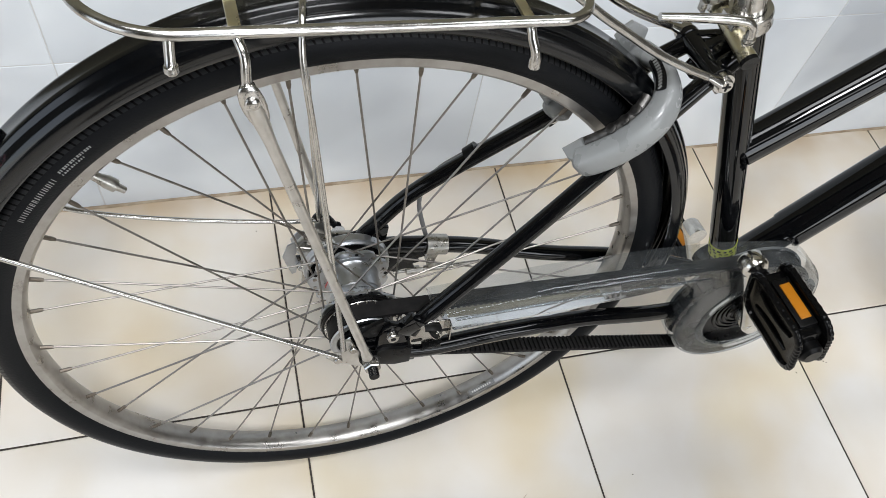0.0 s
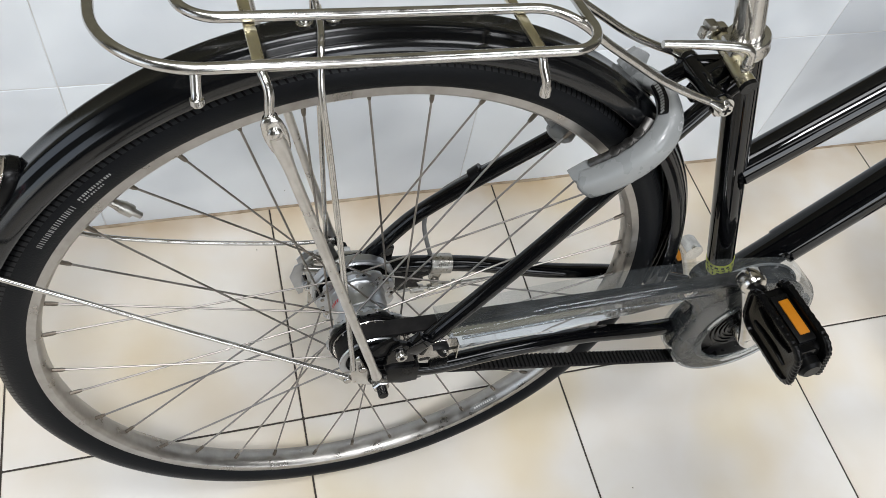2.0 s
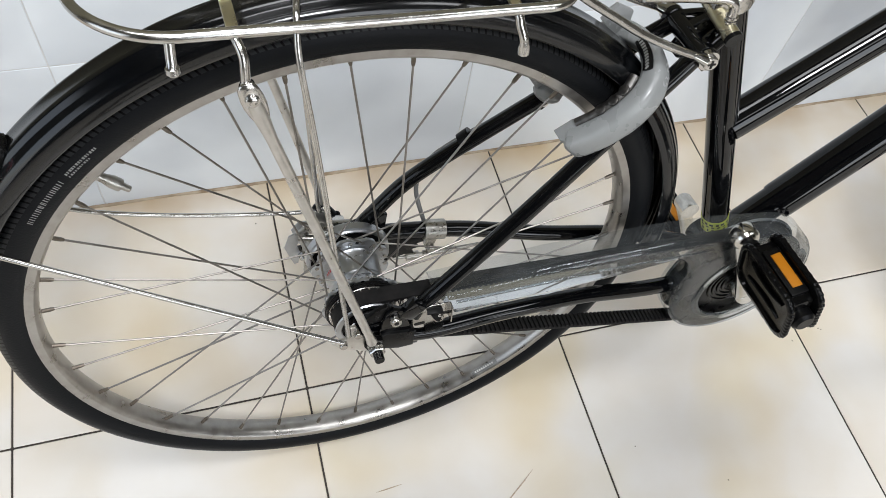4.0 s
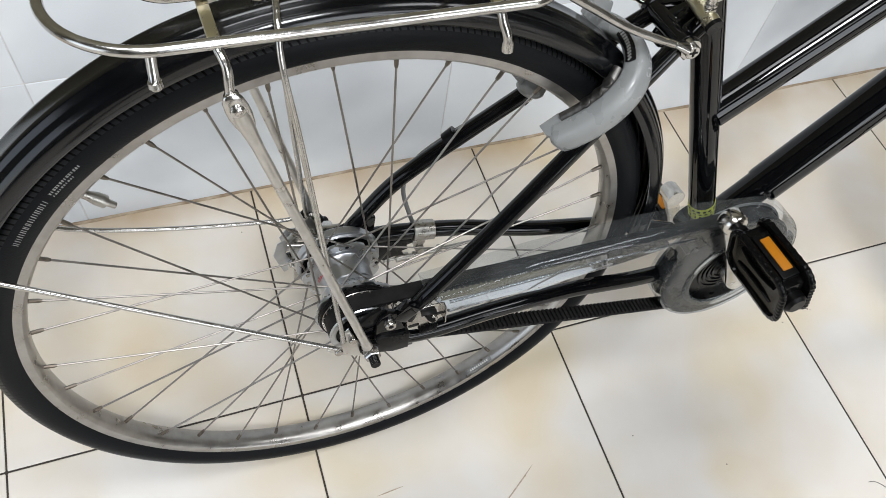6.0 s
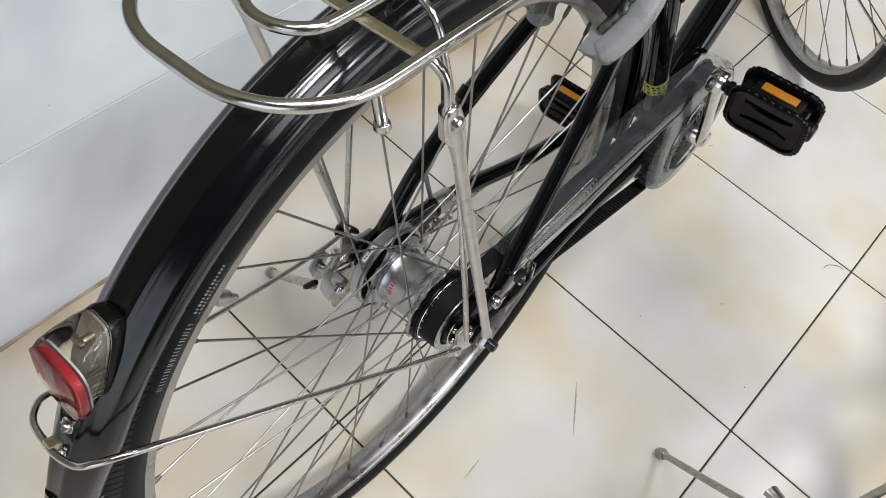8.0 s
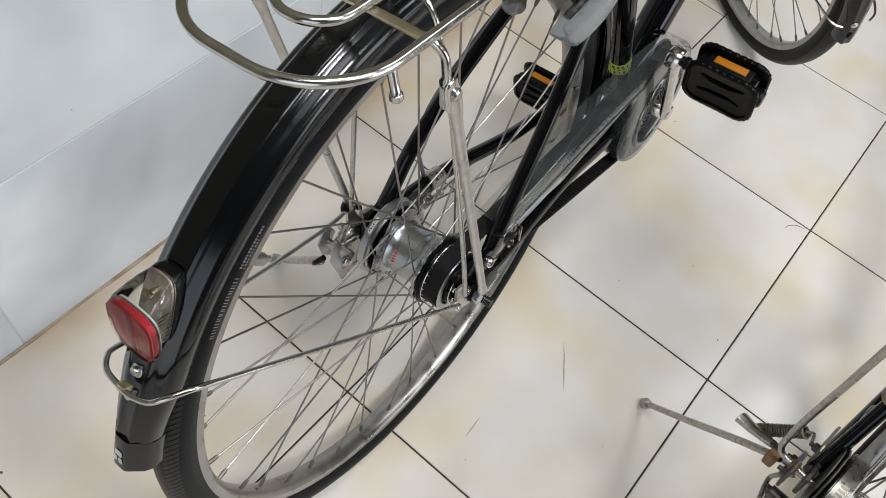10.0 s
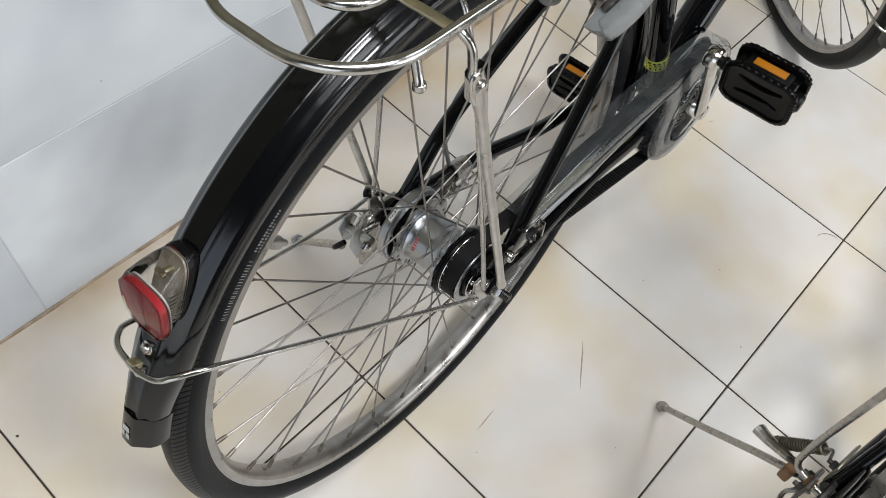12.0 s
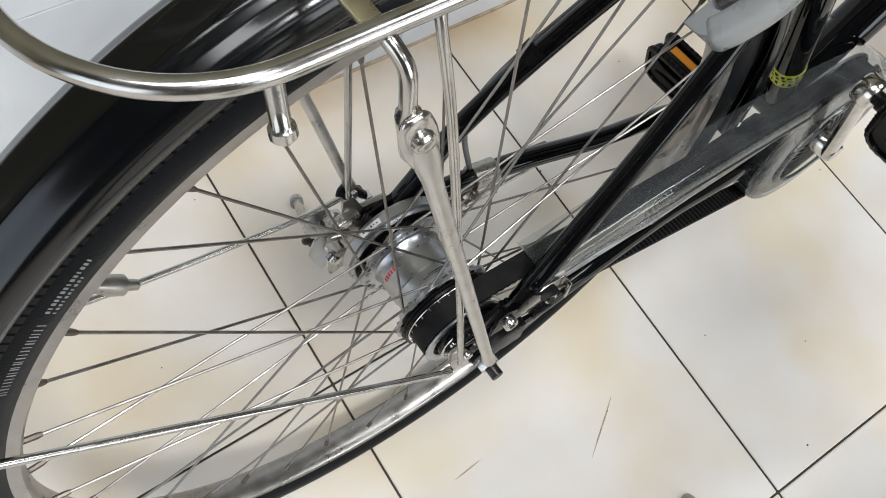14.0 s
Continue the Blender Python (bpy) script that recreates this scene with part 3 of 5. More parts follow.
# weld bead where the top tube meets the seat tube
bm = B()
for k in range(22):
    a = 2 * math.pi * k / 22
    p = Vector((0.402, 0, 0.149)) + 0.0185 * (math.cos(a) * Vector((-0.42, 0, 0.90)) * 1.12 + math.sin(a) * Vector((0, 1, 0)))
    bmesh.ops.create_icosphere(bm, subdivisions=1, radius=0.0032, matrix=Matrix.Translation(p))
part("weld_bead", bm, BLACK_PAINT, fr)
for s, pts_s, pts_c in ((-1, [(0.044, -0.066, 0.018), (0.058, -0.064, 0.034), (0.15, -0.053, 0.125), (0.25, -0.036, 0.222), (0.318, -0.022, 0.284)],
                         [(0.02, -0.066, -0.012), (0.07, -0.064, -0.024), (0.15, -0.058, -0.03), (0.25, -0.05, -0.045), (0.36, -0.045, -0.07), (0.455, -0.03, -0.096)]),
                        (1, [(0.02, 0.066, 0.014), (0.034, 0.064, 0.034), (0.075, 0.062, 0.082), (0.15, 0.055, 0.142), (0.25, 0.036, 0.228), (0.318, 0.022, 0.284)],
                         [(0.02, 0.066, -0.004), (0.07, 0.064, -0.006), (0.15, 0.058, -0.018), (0.25, 0.05, -0.045), (0.36, 0.045, -0.07), (0.455, 0.03, -0.096)])):
    part("seat_stay", sweep(B(), spline(pts_s, 8), 0.0088, 16), BLACK_PAINT, fr)
    part("chain_stay", sweep(B(), spline(pts_c, 8), 0.0098, 16), BLACK_PAINT, fr)
    bm = B()
    prism(bm, [(-0.018, -0.012), (-0.010, 0.016), (0.012, 0.020), (0.040, 0.030), (0.052, 0.024), (0.050, 0.006), (0.040, -0.006), (0.052, -0.018), (0.050, -0.032), (0.02, -0.028), (0.0, -0.024)], s * 0.0660, s * 0.0715, 0.001)
    part("dropout", bm, BLACK_PAINT, fr)
    if s < 0:
        bm = B()
        prism(bm, [(0.0062, -0.0105), (0.0066, 0.0120), (0.0130, 0.0145), (0.0425, 0.0088), (0.0415, -0.0165), (0.0250, -0.0170)], -0.0820, -0.0712, 0.0016)
        part("dropout_block", bm, PLASTIC, fr, "black tension block at the dropout")
        bm = B()
        prism(bm, [(0.0060, 0.0100), (0.0075, 0.0300), (0.0120, 0.0440), (0.0205, 0.0500), (0.0290, 0.0455), (0.0335, 0.0320), (0.0395, 0.0100)], -0.0785, -0.0712, 0.0012)
        part("dropout_plate", bm, BLACK_PAINT, fr, "black rounded plate behind the tension screw")
        bm = B()
        prism(bm, [(-0.010, 0.036), (0.002, 0.047), (0.014, 0.053), (0.022, 0.046), (0.012, 0.030), (0.0, 0.027)], -0.0740, -0.0690, 0.0012)
        part("dropout_cover", bm, PLASTIC, fr, "black lever over the shifting unit")
        part("stay_sleeve", box(B(), (0.0395, -0.0735, 0.0400), (0.0240, 0.0110, 0.0185), 0.0022, Matrix.Rotation(radians(-46), 3, "Y")), BLACK_PAINT, fr, "boxy black sleeve of the stay")
        bm = B()
        bolt(bm, (0.0212, -0.0785, 0.0345), (0, -1, 0), 0.0062, 0.0060, 16)
        part("dropout_screw", bm, STEEL, fr)
        # black hexagon laid on for the shade in the screw's socket
        bm = B()
        bolt(bm, (0.0212, -0.0843, 0.0345), (0, -1, 0), 0.0028, 0.0006, 6)
        part("screw_socket", bm, PLASTIC, fr)
part("lug_web", prism(B(), [(0.300, 0.262), (0.312, 0.288), (0.340, 0.300), (0.350, 0.290), (0.356, 0.250), (0.335, 0.240), (0.318, 0.258)], -0.0095, 0.0095, 0.002), BLACK_PAINT, fr)
part("stay_bridge", rod(B(), (0.262, -0.036, 0.232), (0.262, 0.036, 0.232), 0.007, sides=14), BLACK_PAINT, fr)
for s in (-1, 1):
    part("seat_lug", rod(B(), (0.314, s * 0.022, 0.279), (0.346, s * 0.008, 0.288), 0.0105, sides=16), BLACK_PAINT, fr)
part("lug_tube", sweep(B(), [(0.3110, y, 0.2790) for y in (-0.0325, -0.0320, -0.026, -0.0255, 0.0255, 0.026, 0.0320, 0.0325)], lambda q: (0.0095, 0.0110, 0.0110, 0.0098, 0.0098, 0.0110, 0.0110, 0.0095)[min(7, round(q * 7))], 18), BLACK_PAINT, fr)
bm = B()
lathe(bm, [(-0.0100, 0.01655), (0.0125, 0.01655)], 32)
bmesh.ops.rotate(bm, verts=bm.verts, matrix=Matrix.Rotation(radians(90), 3, "X"))
axis = (SEAT_TOP - BB).normalized()
part("sticker", bm, YELLOW, fr, "yellow warning sticker band", matrix=Matrix.Translation(BB + axis * 0.066) @ Vector((0, 0, 1)).rotation_difference(axis).to_matrix().to_4x4())

bm = B()
for k in range(14):
    a = 24 * k
    lathe(bm, [(-0.0072, 0.0167), (-0.0022, 0.0167)], 2, a, a + 6 + 5 * (k % 2))
    lathe(bm, [(0.0012, 0.0167), (0.0034, 0.0167)], 2, a, a + 13)
    lathe(bm, [(0.0056, 0.0167), (0.0092, 0.0167)], 2, a + 6, a + 18 + 3 * (k % 2))
bmesh.ops.rotate(bm, verts=bm.verts, matrix=Matrix.Rotation(radians(90), 3, "X"))
part("sticker_print", bm, PLASTIC, fr, "black bars of print", smooth=0, matrix=Matrix.Translation(BB + axis * 0.066) @ Vector((0, 0, 1)).rotation_difference(axis).to_matrix().to_4x4())

# ---- seat post and clamp ----
part("seat_post", rod(B(), SEAT_TOP - axis * 0.02, SEAT_TOP + axis * 0.16, 0.0136, sides=28), STEEL, bicycle, "plain steel seat post")
clamp = group_part("seat_clamp", bicycle, "steel quick-release seat clamp")
bm = B()
lathe(bm, [(-0.006, 0.0165), (-0.006, 0.0195), (-0.003, 0.0205), (0.001, 0.0195), (0.004, 0.0195), (0.0075, 0.0205), (0.0105, 0.0195), (0.0105, 0.0142), (0.008, 0.0142), (0.008, 0.0165)], 40, closed_profile=True)
bmesh.ops.rotate(bm, verts=bm.verts, matrix=Matrix.Rotation(radians(90), 3, "X"))
part("clamp_ring", bm, STEEL, clamp, matrix=Matrix.Translation(SEAT_TOP + axis * 0.002) @ Vector((0, 0, 1)).rotation_difference(axis).to_matrix().to_4x4())
C0, C1 = Vector((0.3205, 0.012, 0.3165)), Vector((0.3235, -0.0405, 0.3045))
bm = B()
box(bm, (0.3235, -0.004, 0.3165), (0.016, 0.024, 0.016), 0.003)
box(bm, (0.3185, 0.019, 0.3200), (0.016, 0.010, 0.013), 0.002)
part("clamp_lug", bm, STEEL, clamp)
part("clamp_barrel", rod(B(), C0, C1, 0.0078, sides=20), BRASSY, clamp, "plain steel barrel")
part("clamp_cap", rod(B(), C1, C1 + (C1 - C0).normalized() * 0.004, 0.0082, sides=20), PLASTIC, clamp, "black cap of the barrel")
bm = B()
box(bm, (0.308, 0.016, 0.3285), (0.010, 0.012, 0.006), 0.0015)
box(bm, (0.3005, 0.014, 0.3225), (0.004, 0.008, 0.010), 0.0012)
part("clamp_latch", bm, ZINC, clamp)
bm = B()
sweep(bm, spline([(0.3232, -0.0300, 0.3130), (0.3225, -0.0300, 0.3240), (0.3190, -0.0298, 0.3325), (0.3080, -0.0285, 0.3365), (0.280, -0.026, 0.3395), (0.2345, -0.0235, 0.3430)], 6), lambda q: 0.0044 if q < 0.75 else 0.0044 - 0.0012 * (q - 0.75) * 4, 12)
for h in (0.0, 0.004, 0.008):
    rod(bm, (0.3235, -0.030, 0.3095 + h), (0.3233, -0.030, 0.3115 + h), 0.0056, sides=14)
part("clamp_lever", bm, STEEL, clamp, "bent steel quick-release lever")

# ---- mudguard ----
mud = group_part("mudguard", bicycle, "glossy black mudguard")
prof = [(-0.0250, 0.3480), (-0.0260, 0.3535), (-0.0255, 0.3582), (-0.0245, 0.3610), (-0.0225, 0.3638), (-0.0195, 0.3658), (-0.0160, 0.3673), (-0.0144, 0.3684), (-0.0130, 0.3699), (-0.0113, 0.3713), (-0.0095, 0.3720), (-0.0077, 0.3722), (-0.0063, 0.3721), (-0.0048, 0.3719), (0, 0.3717)]
prof += [(-y, r) for y, r in prof[-2::-1]]
inner = [(y * 0.955, r - 0.0012) for y, r in prof[::-1]]


def swell(deg):
    """How far the mudguard stands further out towards its tail."""
    bulge = 0.0034 * math.sin(math.pi * (deg - 84) / 68) if 84 < deg < 152 else 0.0
    return bulge + 0.010 * (max(0.0, deg - 120) / 48) ** 1.5


def tail(bm):
    for v in bm.verts:
        a = math.degrees(math.atan2(v.co.z, v.co.x))
        g = swell(a)
        v.co.y *= 1.0 - (0.30 if v.co.y < 0 else 0.16) * min(1.0, max(0.0, (a - 150) / 9))
        v.co += Vector((g * math.cos(radians(a)), 0.35 * g, g * math.sin(radians(a))))
    return bm


part("mudguard_blade", tail(lathe(B(), prof + inner, 110, -8, 159.3, closed_profile=True)), MUD_BLACK, mud)
tip = [(-0.0254, 0.3480), (-0.0266, 0.3535), (-0.0262, 0.3586), (-0.0232, 0.3634), (-0.0222, 0.3642), (-0.0106, 0.3722), (-0.0096, 0.3729), (-0.0070, 0.3738), (0, 0.3740)]
tip += [(-y, r) for y, r in tip[-2::-1]]
tip_in = [(y * 0.95, r - 0.0022) for y, r in tip[::-1]]
part("mudguard_tip", tail(lathe(B(), tip + tip_in, 16, 159.3, 164.5, closed_profile=True)), MUD_BLACK, mud, "black plastic tip of the mudguard")
bm = B()
for a0, y0, y1 in ((162.4, -0.004, 0.006), (163.5, -0.005, 0.001), (163.5, 0.003, 0.007)):
    lathe(bm, [(y0, 0.3746), (y1, 0.3746)], 2, a0 - 1.0, a0 - 0.1)
part("tip_mark", tail(bm), WHITE_PRINT, mud, "small white mark", smooth=0)


def on_guard(deg, r, y=0.0):
    r += swell(deg)
    return Vector((r * math.cos(radians(deg)), y + 0.35 * swell(deg), r * math.sin(radians(deg))))


# lower wire stay round the back of the mudguard
c = 150.5
s0, s1 = Vector((-0.0340, 0.0840, 0.0200)), Vector((-0.3230, 0.0400, 0.2090))


def stay_side(s):
    a, b = Vector((s0.x, s * s0.y, s0.z)), Vector((s1.x, s * s1.y, s1.z))
    return [a.lerp(b, q) for q in (0, 0.25, 0.5, 0.75, 0.90, 0.95)] + [on_guard(c - 2.0, 0.3770, s * 0.0345), on_guard(c - 0.7, 0.3812, s * 0.0250), on_guard(c, 0.3826, s * 0.0110)]


far_run = [(-0.020, 0.080, 0.038), (-0.0593, 0.0745, 0.047), (-0.16, 0.066, 0.080), (-0.240, 0.056, 0.118), (-0.288, 0.043, 0.162)]
left, mid, right = [Vector(p) for p in far_run] + [on_guard(c - 0.6, 0.362, 0.0345), on_guard(c - 0.6, 0.3735, 0.0290), on_guard(c - 0.3, 0.3815, 0.0180)], [on_guard(c, 0.3828, 0.0)], stay_side(-1)[::-1]
part("mudguard_stay", sweep(B(), spline(left + mid + right, 7), 0.0024, 10), STEEL, mud, "bright wire mudguard stay")
bm = B()
box(bm, on_guard(c, 0.3800), (0.0095, 0.0085, 0.0060), 0.0015, Matrix.Rotation(radians(-c), 3, "Y"))
part("stay_clip", bm, BRASSY, mud, "yellowed clip holding the wire stay")
for d in (-1.75, 1.75):
    bm = B()
    bolt(bm, on_guard(c + d, 0.3705), on_guard(c + d, 1) - on_guard(c + d, 0.5), 0.0056, 0.0024, 16)
    bolt(bm, on_guard(c + d, 0.372), on_guard(c + d, 1) - on_guard(c + d, 0.5), 0.0038, 0.0040, 14)
    part("stay_screw", bm, STEEL, mud)
for q, d in ((96.65, 0.0), (96.65, -1.6), (96.65, 1.6)):
    bm = B()
    if d == 0.0:
        box(bm, on_guard(q, 0.3795), (0.0090, 0.0085, 0.0060), 0.0015, Matrix.Rotation(radians(-q), 3, "Y"))
        part("stay_clip", bm, BRASSY, mud, "yellowed clip holding the wire stay")
    else:
        bolt(bm, on_guard(q + d, 0.3720), on_guard(q + d, 1), 0.0064, 0.0018, 16)
        bolt(bm, on_guard(q + d, 0.3735), on_guard(q + d, 1), 0.0042, 0.0038, 14)
        part("stay_screw", bm, STEEL, mud)
# upper wire stay over the crown
top_l = [(-0.028, 0.086, 0.034), (-0.0345, 0.0805, 0.12), (-0.041, 0.0725, 0.21), (-0.048, 0.064, 0.30), (-0.0525, 0.056, 0.352), (-0.0505, 0.044, 0.376), (-0.0470, 0.025, 0.3820)]
part("mudguard_stay", sweep(B(), spline([(-0.020, 0.078, 0.038), (-0.0245, 0.0720, 0.052), (-0.0292, 0.0600, 0.14), (-0.0340, 0.0480, 0.23), (-0.0390, 0.0365, 0.320), (-0.0425, 0.0312, 0.362), (-0.0440, 0.0225, 0.3790)] + [(-0.0450, 0, 0.3830)] + [(x, -y, z) for x, y, z in top_l[::-1]], 7), 0.0026, 10), STEEL, mud, "bright wire mudguard stay")
for s in (-1, 1):
    bm = B()
    prism(bm, [(-0.045, 0.018), (-0.036, 0.006), (-0.008, -0.010), (0.010, -0.008), (0.008, 0.010), (-0.010, 0.014), (-0.020, 0.040), (-0.030, 0.040), (-0.030, 0.020)], s * 0.0735, s * 0.0775, 0.0008)
    low_by = Matrix.Translation((0.001, 0, -0.007 if s < 0 else 0))
    part("stay_plate", bm, BRUSHED, mud, "pressed steel plate at the axle", matrix=low_by)
    for x, z in ((-0.0337, 0.0165), (-0.0185, 0.0310)):
        bm = B()
        bolt(bm, (x, s * 0.0775, z), (0, s, 0), 0.0045, 0.006, 12)
        part("plate_rivet", bm, STEEL, mud, matrix=low_by)

# ---- tail lamp on the mudguard ----
lamp = group_part("tail_lamp", bicycle)
LA = 139.0
LM = Matrix.Translation(on_guard(LA, 0.3705)) @ Matrix(((-0.97, 0, 0.243, 0), (0, -1, 0, 0), (0.243, 0, 0.97, 0), (0, 0, 0, 1)))
# local: x outward to the back, z up


def shell(bm, rings):
    """A skin over closed rings of equal count, shut at both ends."""
    vs = [[bm.verts.new(p) for p in ring] for ring in rings]
    n = len(vs[0])
    for a, b in zip(vs, vs[1:]):
        for j in range(n):
            bm.faces.new((a[j], a[(j + 1) % n], b[(j + 1) % n], b[j]))
    bm.faces.new(vs[0])
    bm.faces.new(vs[-1])
    return bm


def oval(x, z, high, wide, slope, taper=-0.1, n=40, power=3.6):
    """A rounded ring across the lamp; slope: how far x falls per metre of height; taper: how much wider the top is."""
    out = []
    for k in range(n):
        t = 2 * math.pi * k / n
        u = math.copysign(abs(math.cos(t)) ** (2 / power), math.cos(t)) * high
        v = math.copysign(abs(math.sin(t)) ** (2 / power), math.sin(t)) * wide * (1 + taper * u / high)
        out.append(Vector((x - slope * u, v, z + u)))
    return out


INSIDE = worn("dull_lamp_inside", (0.34, 0.31, 0.26), (0.24, 0.215, 0.18), 0.3)
part("lamp_base", shell(B(), [oval(-0.006, -0.003, 0.024, 0.0125, 0.30), oval(-0.002, -0.003, 0.0275, 0.0160, 0.28), oval(0.003, -0.003, 0.0280, 0.0172, 0.26), oval(0.0055, -0.003, 0.0272, 0.0168, 0.25)]), PLASTIC, lamp, "black lamp base", matrix=LM)
part("lamp_lens", shell(B(), [oval(0.0058, -0.003, 0.0270, 0.0165, 0.25), oval(0.0120, -0.006, 0.0272, 0.0190, 0.18, -0.04), oval(0.0190, -0.0100, 0.0262, 0.0212, 0.08, 0.0), oval(0.0255, -0.0140, 0.0243, 0.0228, -0.02, 0.04), oval(0.0288, -0.0148, 0.0228, 0.0208, -0.08, 0.06), oval(0.0300, -0.0150, 0.0213, 0.0218, -0.08, 0.06)]), LENS_CLEAR, lamp, "clear lamp housing", matrix=LM)
part("lamp_board", shell(B(), [oval(0.0062, -0.003, 0.0255, 0.0152, 0.25), oval(0.0075, -0.003, 0.0250, 0.0148, 0.25)]), INSIDE, lamp, "dull inside of the lamp", matrix=LM)
part("lamp_reflector", shell(B(), [oval(0.0225, -0.0146, 0.0205, 0.0210, -0.08, 0.06), oval(0.0280, -0.0150, 0.0213, 0.0218, -0.08, 0.06)]), RED, lamp, "red reflector face", matrix=LM)
part("reflector_rim", shell(B(), [oval(0.0200, -0.0136, 0.0205, 0.0208, -0.08, 0.06), oval(0.0212, -0.0141, 0.0207, 0.0212, -0.08, 0.06)]), WHITE_PRINT, lamp, "pale edge behind the reflector", matrix=LM)
bm = B()
box(bm, (0.0283, 0.001, -0.0150), (0.0020, 0.0050, 0.0390), 0.0007, Matrix.Rotation(radians(4.6), 3, "Y") @ Matrix.Rotation(0.10, 3, "X"))
part("reflector_rib", bm, DEEP_RED, lamp, "darker red rib of the reflector", matrix=LM)
for k in range(8):
    bm = B()
    box(bm, (0.0135, 0.0172 - 0.0002 * k, 0.004 - k * 0.0038), (0.0120, 0.0008, 0.0007), 0.0)
    part("lens_rib", bm, STEEL, lamp, "fine bright rib inside the lens", matrix=LM, smooth=0)
bm = B()
rod(bm, (0.004, 0.0, 0.010), (0.0125, 0.0, 0.0112), 0.0026)
box(bm, (0.0130, 0.0, 0.0115), (0.004, 0.009, 0.004), 0.001)
part("lamp_led", bm, BRASSY, lamp, "small lamp element on its board", matrix=LM)

# ---- rear rack ----
rack = group_part("rear_rack", bicycle, "stainless tubular luggage rack")
RZ = 0.3910
RY = Matrix.Translation((0, 0.0018, RZ)) @ Matrix.Rotation(radians(1.1), 4, "Z") @ Matrix.Rotation(radians(3.3), 4, "Y") @ Matrix.Translation((0, 0, -RZ))


def loop(x0, x1, half, r0, r1, z, n=18):
    """A closed rail; r0 rounds its back corners and r1 its front ones."""
    out = []
    for cx, cy, a0, r in ((x1 - r1, half - r1, 0, r1), (x0 + r0, half - r0, 90, r0), (x0 + r0, -half + r0, 180, r0), (x1 - r1, -half + r1, 270, r1)):
        for k in range(n + 1):
            a = radians(a0 + 90 * k / n)
            out.append(Vector((cx + r * math.cos(a), cy + r * math.sin(a), z)))
    return out


def rack_side(m, x, y, z):
    return RY @ Vector((x, m * y, z))


part("rack_rail", sweep(B(), [RY @ p for p in loop(-0.1925, 0.151, 0.0785, 0.064, 0.030, RZ)], 0.0039, 18, closed=True), STEEL, rack, "outer rail of the rack")
inner_back = [RY @ p for p in loop(-0.141, 0.16, 0.0285, 0.0280, 0.01, RZ + 0.002)[19:57]]
eyes = {s: Vector((0.3115, s * 0.0370, 0.2790)) for s in (-1, 1)}
arm = {s: spline([rack_side(s, 0.090, 0.0285, RZ + 0.002), rack_side(s, 0.122, 0.0290, RZ + 0.001), (0.146, s * 0.0305 - 0.004, 0.3785), (0.176, s * 0.0315 - 0.002, 0.3560), (0.2103, s * 0.033, 0.3325), (0.2347, s * 0.034, 0.3165), (0.2655, s * 0.0355, 0.3000), eyes[s] - Vector((0.012, 0, -0.006))], 5) for s in (-1, 1)}
part("rack_rail", sweep(B(), arm[1][::-1] + inner_back + arm[-1], 0.0038, 12), STEEL, rack, "inner rail bent down to the seat lug")
for x in (-0.096, 0.100):
    bm = B()
    box(bm, (0, 0, 0), (0.0080, 0.154, 0.0030), 0.001)
    part("rack_bar", bm, BRASSY, rack, "yellowed flat cross bar", matrix=RY @ Matrix.Translation((x, 0, RZ - 0.0035)))
